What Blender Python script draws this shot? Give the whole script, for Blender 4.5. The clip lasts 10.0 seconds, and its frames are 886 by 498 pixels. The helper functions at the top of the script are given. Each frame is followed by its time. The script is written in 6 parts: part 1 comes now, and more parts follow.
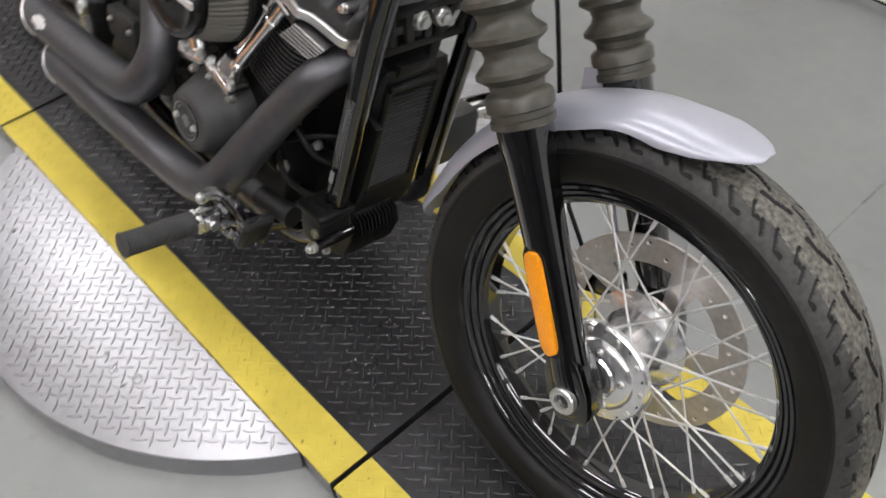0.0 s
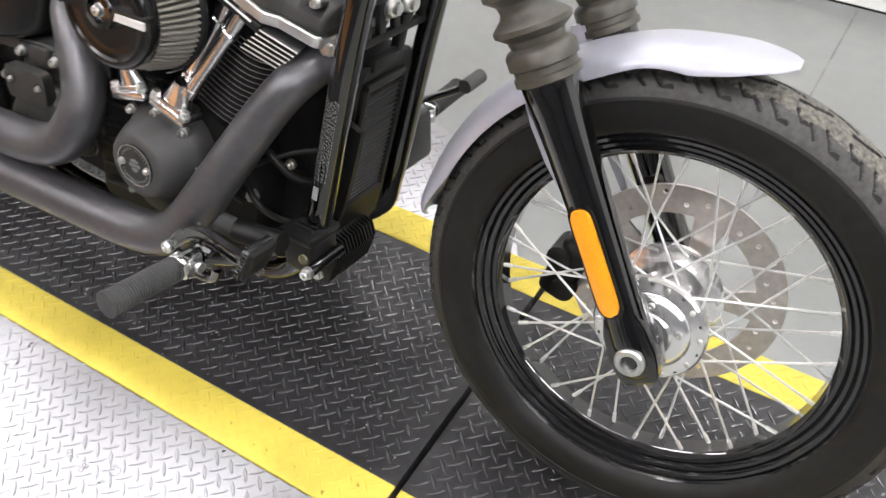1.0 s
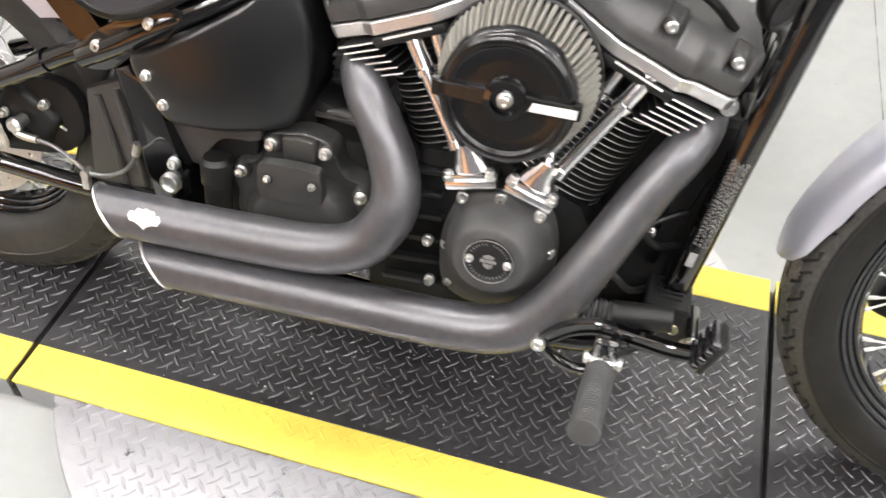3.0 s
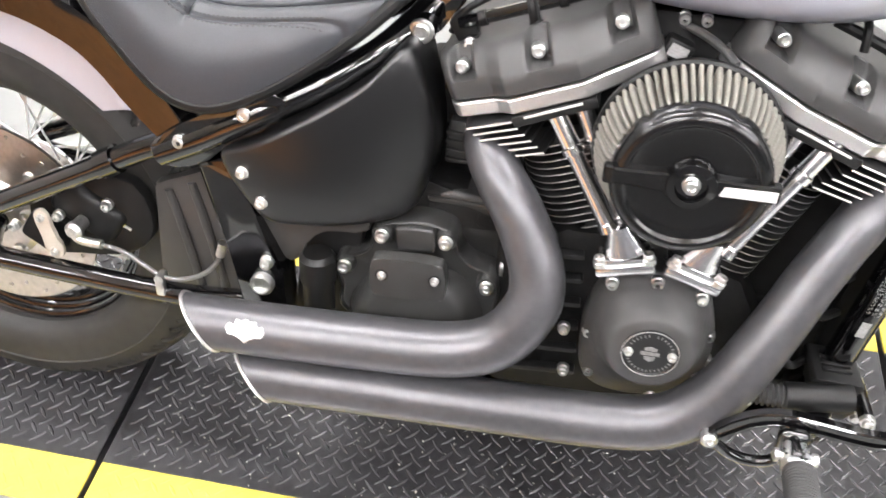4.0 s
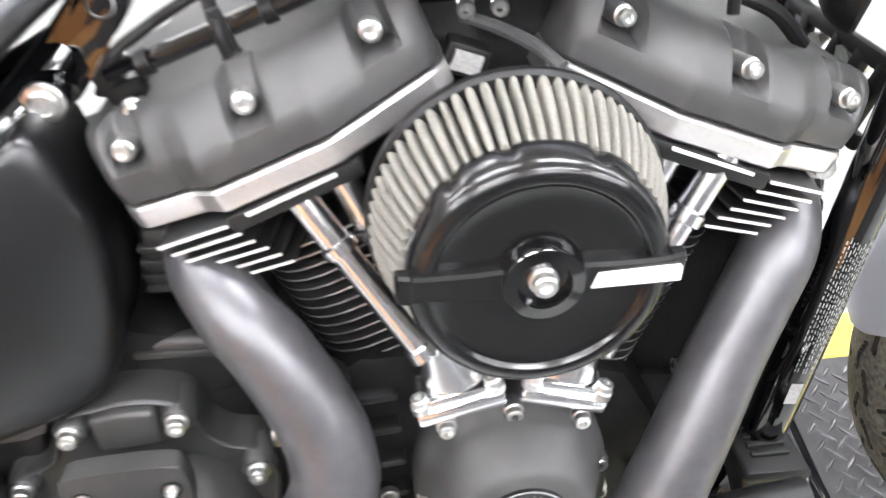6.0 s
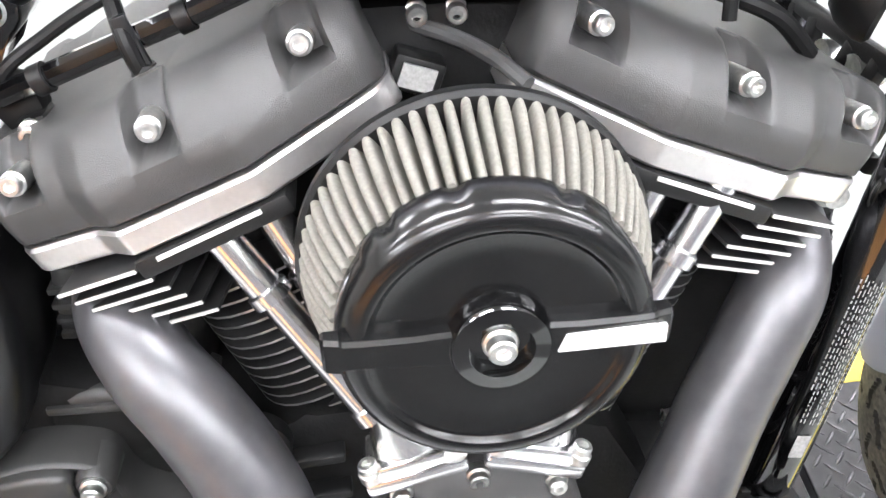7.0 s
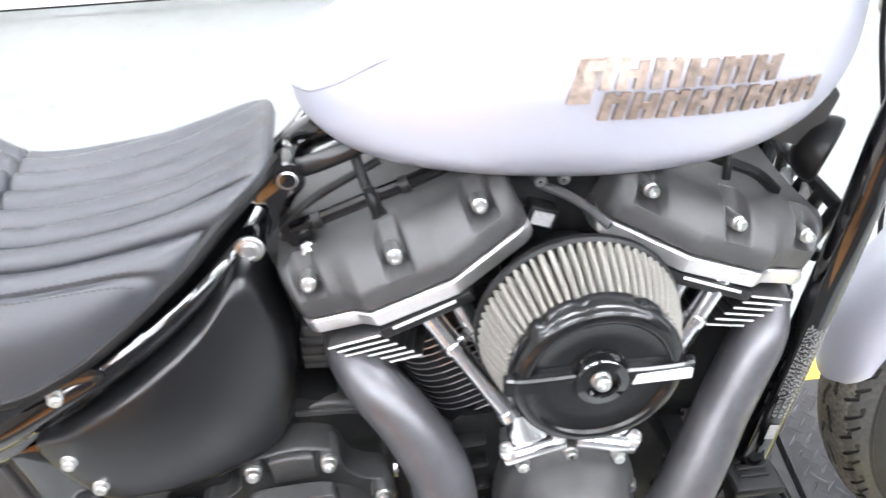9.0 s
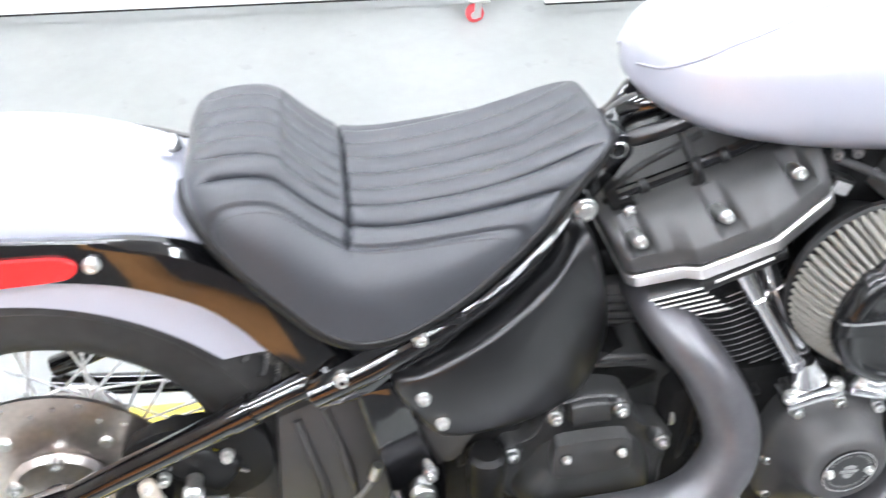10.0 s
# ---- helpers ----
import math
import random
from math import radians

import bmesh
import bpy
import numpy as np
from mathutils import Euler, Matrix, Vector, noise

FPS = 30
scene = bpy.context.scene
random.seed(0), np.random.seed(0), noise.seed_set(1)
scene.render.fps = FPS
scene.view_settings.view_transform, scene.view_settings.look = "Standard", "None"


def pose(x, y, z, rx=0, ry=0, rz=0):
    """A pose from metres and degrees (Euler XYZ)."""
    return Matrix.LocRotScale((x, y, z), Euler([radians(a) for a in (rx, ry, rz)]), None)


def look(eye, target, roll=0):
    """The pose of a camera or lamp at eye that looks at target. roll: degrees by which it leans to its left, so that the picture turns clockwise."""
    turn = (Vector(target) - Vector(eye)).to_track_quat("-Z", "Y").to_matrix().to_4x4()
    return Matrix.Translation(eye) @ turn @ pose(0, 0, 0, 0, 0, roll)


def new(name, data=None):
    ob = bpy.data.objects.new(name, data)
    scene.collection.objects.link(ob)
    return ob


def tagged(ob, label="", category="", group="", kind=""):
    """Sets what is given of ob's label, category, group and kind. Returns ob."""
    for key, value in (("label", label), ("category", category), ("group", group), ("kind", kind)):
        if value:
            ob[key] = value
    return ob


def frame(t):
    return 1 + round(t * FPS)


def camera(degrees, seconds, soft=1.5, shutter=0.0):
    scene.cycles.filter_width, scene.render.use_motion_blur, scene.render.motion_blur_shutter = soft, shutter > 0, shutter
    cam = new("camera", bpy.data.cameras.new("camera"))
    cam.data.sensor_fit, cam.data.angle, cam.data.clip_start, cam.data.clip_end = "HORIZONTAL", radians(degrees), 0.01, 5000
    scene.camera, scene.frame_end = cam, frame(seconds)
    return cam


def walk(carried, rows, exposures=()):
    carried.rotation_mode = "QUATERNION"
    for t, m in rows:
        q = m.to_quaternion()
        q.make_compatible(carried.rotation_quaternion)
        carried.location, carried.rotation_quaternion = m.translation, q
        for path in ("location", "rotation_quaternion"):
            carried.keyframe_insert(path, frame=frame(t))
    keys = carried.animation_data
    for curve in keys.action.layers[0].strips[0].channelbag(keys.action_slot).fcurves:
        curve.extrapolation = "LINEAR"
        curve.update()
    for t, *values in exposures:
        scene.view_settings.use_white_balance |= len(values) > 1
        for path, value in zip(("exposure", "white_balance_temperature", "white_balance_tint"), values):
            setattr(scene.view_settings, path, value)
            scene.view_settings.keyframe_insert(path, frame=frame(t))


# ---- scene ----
cam = camera(53.0, 10.0, shutter=0.4)
PATH = [
    (0, (1.98, -0.566, 1.325), (1.0, 0.318, -0.177), -1.2),
    (0.5, (1.905, -0.693, 1.277), (1.063, 0.437, -0.142), -1.3),
    (1, (1.809, -0.733, 1.211), (1.041, 0.459, -0.198), -1.5),
    (1.2, (1.746, -0.721, 1.202), (1.074, 0.506, -0.228), -1.4),
    (1.5, (1.646, -0.738, 1.188), (1.061, 0.541, -0.234), -1.1),
    (2, (1.466, -0.8, 1.198), (0.965, 0.512, -0.226), -0.1),
    (2.5, (1.214, -0.901, 1.237), (0.796, 0.423, -0.203), 1.3),
    (3, (1.053, -0.884, 1.239), (0.695, 0.439, -0.218), 1.7),
    (3.2, (0.988, -0.825, 1.254), (0.662, 0.456, -0.248), 1.0),
    (4.3, (0.719, -0.779, 1.212), (0.537, 0.619, -0.206), 0.8),
    (4.5, (0.675, -0.79, 1.222), (0.569, 0.627, -0.186), 1.1),
    (5, (0.66, -0.72, 1.23), (0.734, 0.694, -0.183), 0.4),
    (5.5, (0.739, -0.574, 1.113), (0.894, 0.829, -0.304), 0.2),
    (6, (0.811, -0.447, 1.018), (0.983, 0.951, -0.402), 0.1),
    (6.2, (0.841, -0.42, 0.983), (0.992, 0.985, -0.432), -0.5),
    (7.5, (0.852, -0.368, 0.977), (1.028, 1.012, -0.46), 0.1),
    (8, (0.853, -0.44, 1.067), (0.997, 0.928, -0.385), -1.0),
    (8.5, (0.807, -0.514, 1.195), (0.96, 0.858, -0.253), -0.9),
    (9, (0.719, -0.537, 1.283), (0.891, 0.825, -0.172), -0.3),
    (9.5, (0.549, -0.571, 1.308), (0.766, 0.811, -0.121), 0.9),
    (10, (0.345, -0.602, 1.31), (0.585, 0.782, -0.113), 2.5),
]
EXPOSURES = [(0, 0.28, 6380, 12), (0.5, 0.63, 6380, 12), (1.0, 0.96, 6380, 12), (1.5, 1.17, 6400, 11), (2.0, 1.38, 6450, 11), (2.5, 1.5, 6550, 11), (3.2, 1.68, 6550, 11), (4.5, 2.02, 6280, 13), (5.5, 2.18, 6180, 11), (7.5, 2.26, 6130, 11), (8.5, 2.26, 6000, 11), (10, 1.97, 5880, 10)]
walk(cam, [(t, look(eye, target, roll)) for t, eye, target, roll in PATH], EXPOSURES)

# ---------- world, light, exposure ----------
world = bpy.data.worlds.new("world")
scene.world = world
world.use_nodes = True
world.node_tree.nodes["Background"].inputs[0].default_value = (0.9, 0.95, 1.0, 1)
world.node_tree.nodes["Background"].inputs[1].default_value = 0.25


# ---------- materials ----------
def material(name, colour, rough=0.5, metal=0.0, coat=0.0, spread=0.0, scale=40.0, bump=0.0, bump_scale=200.0, stain=0.0, stain_scale=3.0, spec=0.5, rough_spread=0.0, flecks=0.0, fleck_scale=60.0):
    m = bpy.data.materials.new(name)
    m.use_nodes = True
    nt = m.node_tree
    b = nt.nodes["Principled BSDF"]
    b.inputs["Base Color"].default_value = (*colour, 1)
    b.inputs["Roughness"].default_value = rough
    b.inputs["Metallic"].default_value = metal
    b.inputs["Coat Weight"].default_value = coat
    b.inputs["Coat Roughness"].default_value = 0.05
    b.inputs["Specular IOR Level"].default_value = spec
    geo = nt.nodes.new("ShaderNodeTexCoord")

    def noise_tex(size, detail=4.0):
        n = nt.nodes.new("ShaderNodeTexNoise")
        n.inputs["Scale"].default_value = size
        n.inputs["Detail"].default_value = detail
        nt.links.new(geo.outputs["Object"], n.inputs["Vector"])
        return n.outputs["Fac"]

    if spread or stain:
        prev = None
        for amount, size in ((spread, scale), (stain, stain_scale)):
            if not amount:
                continue
            ramp = nt.nodes.new("ShaderNodeMapRange")
            ramp.inputs["From Min"].default_value, ramp.inputs["From Max"].default_value = 0.3, 0.7
            ramp.inputs["To Min"].default_value, ramp.inputs["To Max"].default_value = 1 - amount, 1 + amount
            nt.links.new(noise_tex(size), ramp.inputs["Value"])
            if prev is None:
                prev = ramp.outputs["Result"]
            else:
                mul = nt.nodes.new("ShaderNodeMath")
                mul.operation = "MULTIPLY"
                nt.links.new(prev, mul.inputs[0])
                nt.links.new(ramp.outputs["Result"], mul.inputs[1])
                prev = mul.outputs[0]
        if flecks:
            # sparse dark scuffs and specks of dirt
            ramp = nt.nodes.new("ShaderNodeMapRange")
            ramp.inputs["From Min"].default_value, ramp.inputs["From Max"].default_value = 0.66, 0.74
            ramp.inputs["To Min"].default_value, ramp.inputs["To Max"].default_value = 1.0, 1.0 - flecks
            nt.links.new(noise_tex(fleck_scale, 6.0), ramp.inputs["Value"])
            mul = nt.nodes.new("ShaderNodeMath")
            mul.operation = "MULTIPLY"
            nt.links.new(prev, mul.inputs[0])
            nt.links.new(ramp.outputs["Result"], mul.inputs[1])
            prev = mul.outputs[0]
        mix = nt.nodes.new("ShaderNodeVectorMath")
        mix.operation = "SCALE"
        mix.inputs[0].default_value = colour
        nt.links.new(prev, mix.inputs["Scale"])
        nt.links.new(mix.outputs[0], b.inputs["Base Color"])
    if rough_spread:
        rr = nt.nodes.new("ShaderNodeMapRange")
        rr.inputs["From Min"].default_value, rr.inputs["From Max"].default_value = 0.3, 0.7
        rr.inputs["To Min"].default_value, rr.inputs["To Max"].default_value = max(0.02, rough - rough_spread), rough + rough_spread
        nt.links.new(noise_tex(scale * 0.4), rr.inputs["Value"])
        nt.links.new(rr.outputs["Result"], b.inputs["Roughness"])
    if bump:
        bp = nt.nodes.new("ShaderNodeBump")
        bp.inputs["Strength"].default_value = bump
        bp.inputs["Distance"].default_value = 0.001
        nt.links.new(noise_tex(bump_scale, 3.0), bp.inputs["Height"])
        nt.links.new(bp.outputs["Normal"], b.inputs["Normal"])
    return m


GLOSS = material("gloss_black_paint", (0.002, 0.002, 0.0022), 0.06, coat=1.0, spread=0.2)
CAP = material("semi_gloss_black_paint", (0.006, 0.006, 0.0062), 0.19, coat=0.0, spread=0.2)
RIM = material("black_rim_paint", (0.007, 0.007, 0.008), 0.10, coat=0.8, spread=0.2)
SATIN = material("satin_black_paint", (0.004, 0.004, 0.0043), 0.29, spec=0.65, spread=0.1, bump=0.05, bump_scale=900)
DARK = material("black_plastic", (0.007, 0.007, 0.007), 0.45, spread=0.25, bump=0.15, bump_scale=700, spec=0.3)
FINS = material("black_fin_paint", (0.02, 0.02, 0.02), 0.30, metal=0.0, coat=0.3, spread=0.2, scale=100, spec=0.6)
# bright metal colour painting the highlight along the black fins' edges
FINGLINT = material("fin_rim_highlight", (0.42, 0.42, 0.41), 0.32, metal=0.9, spread=0.3, scale=120)
ENGINE = material("wrinkled_dark_grey_engine_paint", (0.046, 0.0455, 0.045), 0.45, spread=0.12, bump=0.35, bump_scale=1500, stain=0.08, stain_scale=12)
CYL = material("black_cylinder_paint", (0.010, 0.010, 0.010), 0.42, spread=0.2, bump=0.2, bump_scale=900, spec=0.35)
EXHAUST = material("satin_graphite_exhaust_coating", (0.114, 0.112, 0.119), 0.37, metal=0.65, spread=0.08, scale=90, bump=0.06, bump_scale=1200, stain=0.12, stain_scale=7)
# near-black with low specular: the shade of deep inner parts as a colour
VOID = material("shade_black_inner_parts", (0.006, 0.006, 0.006), 0.6, spread=0.4, scale=60, bump=0.3, bump_scale=300, spec=0.18)
CHROME = material("chrome", (0.90, 0.90, 0.91), 0.20, metal=1.0)
HUB = material("polished_hub_alloy", (0.82, 0.82, 0.82), 0.17, metal=0.85, spread=0.04, scale=200)
SPOKE = material("bright_plated_spokes", (0.80, 0.80, 0.79), 0.30, metal=0.55, spread=0.05, scale=300)
STEEL = material("zinc_plated_steel", (0.70, 0.70, 0.68), 0.34, metal=1.0, spread=0.15, scale=300)
ALU = material("brushed_aluminium", (0.80, 0.80, 0.80), 0.30, metal=1.0, spread=0.02, scale=200, rough_spread=0.06)
MACHINED = material("machined_aluminium", (0.85, 0.83, 0.82), 0.38, metal=1.0, spread=0.03, scale=300)
BRIGHT = material("bare_machined_edge", (0.80, 0.79, 0.77), 0.38, metal=0.35, spread=0.05, scale=300)
SILVER = material("satin_silver_paint", (0.43, 0.44, 0.50), 0.34, metal=0.35, coat=0.25, spread=0.02, scale=1500)
RUBBER = material("tyre_rubber", (0.0105, 0.0102, 0.010), 0.5, spec=0.28, spread=0.2, scale=60, bump=0.2, bump_scale=500, stain=0.3, stain_scale=9)
DUSTY = material("dusty_tread_rubber", (0.088, 0.083, 0.070), 0.55, spread=0.75, scale=160, bump=0.3, bump_scale=400, stain=0.4, stain_scale=9)
SCUFFED = material("scuffed_tyre_shoulder_rubber", (0.034, 0.033, 0.031), 0.5, spread=0.35, scale=120, bump=0.35, bump_scale=350, stain=0.3, stain_scale=9)
RUBBER_R = material("dusty_rear_tyre_rubber", (0.022, 0.021, 0.0195), 0.58, spread=0.25, scale=50, bump=0.2, bump_scale=500, stain=0.3, stain_scale=8)
GRIP = material("grey_peg_rubber", (0.05, 0.05, 0.05), 0.7, spread=0.15, bump=0.2, bump_scale=600)
BOOT = material("dusty_fork_boot_rubber", (0.062, 0.058, 0.046), 0.34, spread=0.3, scale=50, bump=0.15, bump_scale=500)
LEATHER = material("charcoal_seat_vinyl", (0.034, 0.036, 0.041), 0.34, spread=0.08, scale=400, bump=0.35, bump_scale=1100)
AMBER = material("amber_reflector_plastic", (0.94, 0.34, 0.008), 0.25, coat=0.5, spread=0.1, scale=500, bump=0.3, bump_scale=900)
RED = material("red_reflector_plastic", (0.75, 0.02, 0.02), 0.2, coat=0.5, bump=0.3, bump_scale=900)
PLEAT = material("cream_filter_gauze", (0.168, 0.161, 0.140), 0.75, spread=0.15, scale=500, bump=0.5, bump_scale=1500)
DISC = material("ground_steel_brake_disc", (0.60, 0.56, 0.53), 0.33, metal=1.0, spread=0.1, scale=120)
WHITE = material("white_paint", (0.80, 0.80, 0.78), 0.5, spread=0.04, scale=8, stain=0.04, stain_scale=1.5)
PRINT = material("pale_grey_print", (0.27, 0.27, 0.265), 0.6, spread=0.2, scale=400)
FAINT = material("dull_grey_print", (0.24, 0.24, 0.235), 0.5, metal=0.3, spread=0.2, scale=400)
HOSE = material("braided_steel_hose", (0.20, 0.20, 0.20), 0.4, metal=0.7, spread=0.4, scale=900)
DECK = material("black_painted_tread_plate", (0.021, 0.0205, 0.022), 0.42, spread=0.3, scale=60, bump=0.25, bump_scale=500, stain=0.3, stain_scale=6, rough_spread=0.1, spec=0.32)
# lighter than the black plate: the glints on the bars put into their colour
TREADGLINT = material("black_tread_bars_with_glint", (0.085, 0.084, 0.088), 0.26, metal=0.45, spread=0.5, scale=25, bump=0.15)
YELLOW = material("yellow_safety_paint", (0.62, 0.50, 0.08), 0.6, spread=0.06, scale=30, stain=0.10, stain_scale=5, bump=0.1, bump_scale=300, spec=0.3, flecks=0.55, fleck_scale=70)
TREADALU = material("mill_finish_aluminium_plate", (0.37, 0.37, 0.385), 0.30, metal=0.95, spread=0.05, scale=40, stain=0.06, stain_scale=4, rough_spread=0.03, bump=0.1, bump_scale=300)
FLOOR = material("grey_painted_concrete", (0.26, 0.268, 0.26), 0.38, spread=0.03, scale=30, stain=0.09, stain_scale=2.2, rough_spread=0.08, flecks=0.13, fleck_scale=14)
BROWN = material("brown_reflected_colour", (0.66, 0.33, 0.12), 0.5, spread=0.2, scale=8)
SHIELD = material("grey_black_shield_plastic", (0.042, 0.040, 0.038), 0.45, spread=0.15, scale=20, bump=0.1, bump_scale=700)
DARKFLOOR = material("dark_reflected_floor_colour", (0.055, 0.055, 0.055), 0.7, spread=0.2, scale=20)
CHAR = material("dark_reflected_wall_colour", (0.10, 0.10, 0.11), 0.6, spread=0.05, scale=6)
CEIL = material("white_ceiling_paint", (0.8, 0.8, 0.79), 0.7, spread=0.03, scale=5)


def lamp_material(name, colour, strength):
    m = bpy.data.materials.new(name)
    m.use_nodes = True
    nt = m.node_tree
    nt.nodes.remove(nt.nodes["Principled BSDF"])
    e = nt.nodes.new("ShaderNodeEmission")
    e.inputs[0].default_value = (*colour, 1)
    e.inputs[1].default_value = strength
    nt.links.new(e.outputs[0], nt.nodes["Material Output"].inputs[0])
    return m


TUBE = lamp_material("led_panel_glow", (1.0, 0.98, 0.97), 14.0)


# ---------- mesh tools ----------
def part(name, bm, mat, parent=None, label="", smooth=35.0, kind=""):
    me = bpy.data.meshes.new(name)
    bmesh.ops.recalc_face_normals(bm, faces=bm.faces)
    bm.to_mesh(me)
    bm.free()
    me.materials.append(mat)
    if smooth:
        me.shade_smooth()
        me.set_sharp_from_angle(angle=radians(smooth))
    ob = new(name, me)
    ob.parent = parent
    return tagged(ob, label=label, kind=kind)


def share(ob, m, parent=None):
    """One more object on the same mesh, at the pose m."""
    o = new(ob.name.split(".")[0], ob.data)
    o.parent = parent or ob.parent
    o.matrix_basis = m
    return o


def spline(points, steps=8):
    """A smooth line through points of any dimension."""
    p = [np.array(q, float) for q in points]
    p = [2 * p[0] - p[1]] + p + [2 * p[-1] - p[-2]]
    out = []
    for i in range(1, len(p) - 2):
        for k in range(steps):
            t = k / steps
            a, b, c, d = p[i - 1], p[i], p[i + 1], p[i + 2]
            out.append(0.5 * (2 * b + (c - a) * t + (2 * a - 5 * b + 4 * c - d) * t * t + (3 * b - a - 3 * c + d) * t ** 3))
    out.append(p[-2])
    return out


def tube(bm, points, radius, segs=14, steps=6, caps=True, flat=1.0):
    """A pipe along a smooth line; a point may carry its own radius as a fourth number."""
    line = spline(points, steps) if steps > 1 else [np.array(q, float) for q in points]
    rings, up = [], None
    for i, q in enumerate(line):
        a, b = line[max(i - 1, 0)][:3], line[min(i + 1, len(line) - 1)][:3]
        d = Vector([float(k) for k in b - a]).normalized()
        if up is None:
            up = d.orthogonal().normalized()
            if abs(d.y) < 0.9:
                up = (Vector((0, 1, 0)) - d * d.y).normalized()
        up = (up - d * up.dot(d)).normalized()
        side = d.cross(up)
        r = q[3] if len(q) > 3 else radius
        c = Vector([float(k) for k in q[:3]])
        rings.append([bm.verts.new(c + float(r) * (flat * math.cos(k) * up + math.sin(k) * side)) for k in [2 * math.pi * j / segs for j in range(segs)]])
    for ra, rb in zip(rings, rings[1:]):
        for j in range(segs):
            bm.faces.new((ra[j], ra[(j + 1) % segs], rb[(j + 1) % segs], rb[j]))
    if caps:
        bm.faces.new(rings[0][::-1])
        bm.faces.new(rings[-1])
    return bm


def lathe(bm, profile, centre=(0, 0, 0), axis="y", segs=48, closed=False):
    """Turns a profile of (radius, along) round an axis."""
    rings = []
    for r, h in profile:
        ring = []
        for j in range(segs):
            k = 2 * math.pi * j / segs
            a, b = r * math.cos(k), r * math.sin(k)
            p = {"y": (a, h, b), "z": (a, b, h), "x": (h, a, b)}[axis]
            ring.append(bm.verts.new(Vector(centre) + Vector(p)))
        rings.append(ring)
    pairs = list(zip(rings, rings[1:])) + ([(rings[-1], rings[0])] if closed else [])
    for ra, rb in pairs:
        for j in range(segs):
            bm.faces.new((ra[j], ra[(j + 1) % segs], rb[(j + 1) % segs], rb[j]))
    if not closed:
        bm.faces.new(rings[0][::-1])
        bm.faces.new(rings[-1])
    return bm


def prism(bm, outline, v0, v1, bevel=0.0, segs=2, shrink=1.0, lift=(0, 0)):
    """A plate with an outline in the bike's side plane (u, w), from v0 to v1; shrink tapers the v1 side."""
    cu, cw = np.mean(np.array(outline), axis=0)
    a = [bm.verts.new((u, v0, w)) for u, w in outline]
    b = [bm.verts.new((cu + (u - cu) * shrink + lift[0], v1, cw + (w - cw) * shrink + lift[1])) for u, w in outline]
    n = len(outline)
    made = [bm.faces.new(a), bm.faces.new(b[::-1])]
    made += [bm.faces.new((a[i], b[i], b[(i + 1) % n], a[(i + 1) % n])) for i in range(n)]
    if bevel:
        edges = {e for f in made for e in f.edges}
        bmesh.ops.bevel(bm, geom=list(edges), offset=bevel, segments=segs, affect="EDGES", profile=0.5, clamp_overlap=True)
    return bm


def block(bm, size, m=Matrix(), bevel=0.0, segs=2):
    r = bmesh.ops.create_cube(bm, size=1.0)
    bmesh.ops.scale(bm, vec=size, verts=r["verts"])
    if bevel:
        edges = {e for v in r["verts"] for e in v.link_edges}
        got = bmesh.ops.bevel(bm, geom=list(edges), offset=bevel, segments=segs, affect="EDGES", profile=0.5, clamp_overlap=True)
        verts = {v for v in r["verts"] if v.is_valid} | set(got["verts"])
    else:
        verts = set(r["verts"])
    bmesh.ops.transform(bm, matrix=m, verts=list(verts))
    return bm


def loft(bm, rings, caps=True, closed=True):
    rows = [[bm.verts.new(p) for p in ring] for ring in rings]
    n = len(rows[0])
    for ra, rb in zip(rows, rows[1:]):
        for j in range(n if closed else n - 1):
            bm.faces.new((ra[j], ra[(j + 1) % n], rb[(j + 1) % n], rb[j]))
    if caps and closed:
        bm.faces.new(rows[0][::-1])
        bm.faces.new(rows[-1])
    return bm


def rounded(outline, steps=4):
    """A closed outline smoothed into a curve."""
    p = [np.array(q, float) for q in outline]
    n, out = len(p), []
    for i in range(n):
        a, b, c, d = p[i - 1], p[i], p[(i + 1) % n], p[(i + 2) % n]
        for k in range(steps):
            t = k / steps
            q = 0.5 * (2 * b + (c - a) * t + (2 * a - 5 * b + 4 * c - d) * t * t + (3 * b - a - 3 * c + d) * t ** 3)
            out.append(tuple(q))
    return out


# ---------- room ----------
GROUND = -0.055


def slab(name, x0, x1, y0, y1, z0, z1, mat, kind="structure", parent=None, label="", category="", bevel=0.0):
    bm = bmesh.new()
    block(bm, (x1 - x0, y1 - y0, z1 - z0), Matrix.Translation(((x0 + x1) / 2, (y0 + y1) / 2, (z0 + z1) / 2)), bevel)
    return tagged(part(name, bm, mat, parent, smooth=0), label=label, category=category, kind=kind)


slab("floor", -6, 8, -1.05, 6, GROUND - 0.1, GROUND, FLOOR, label="worn pale grey painted concrete workshop floor", category="floor")
slab("floor", 1.5, 8, -1.9, -1.05, GROUND - 0.1, GROUND, FLOOR, label="worn pale grey painted concrete workshop floor", category="floor")
slab("floor", 2.8, 8, -6, -1.9, GROUND - 0.1, GROUND, FLOOR, label="worn pale grey painted concrete workshop floor", category="floor")
# unseen dark areas, added so glossy black parts mirror something dark
slab("reflected_dark_floor", -6, 1.5, -1.9, -1.05, GROUND - 0.1, GROUND, DARKFLOOR, label="unseen dark floor area added beside the concrete for dark reflections", category="floor")
slab("reflected_dark_floor", 0.22, 2.8, -6, -1.9, GROUND - 0.1, GROUND, DARKFLOOR, label="unseen dark floor area added beside the brown one for dark reflections", category="floor")
slab("reflected_dark_floor", -6, 0.22, -2.5, -1.9, GROUND - 0.1, GROUND, DARKFLOOR, label="unseen dark floor area added beside the brown one for dark reflections", category="floor")
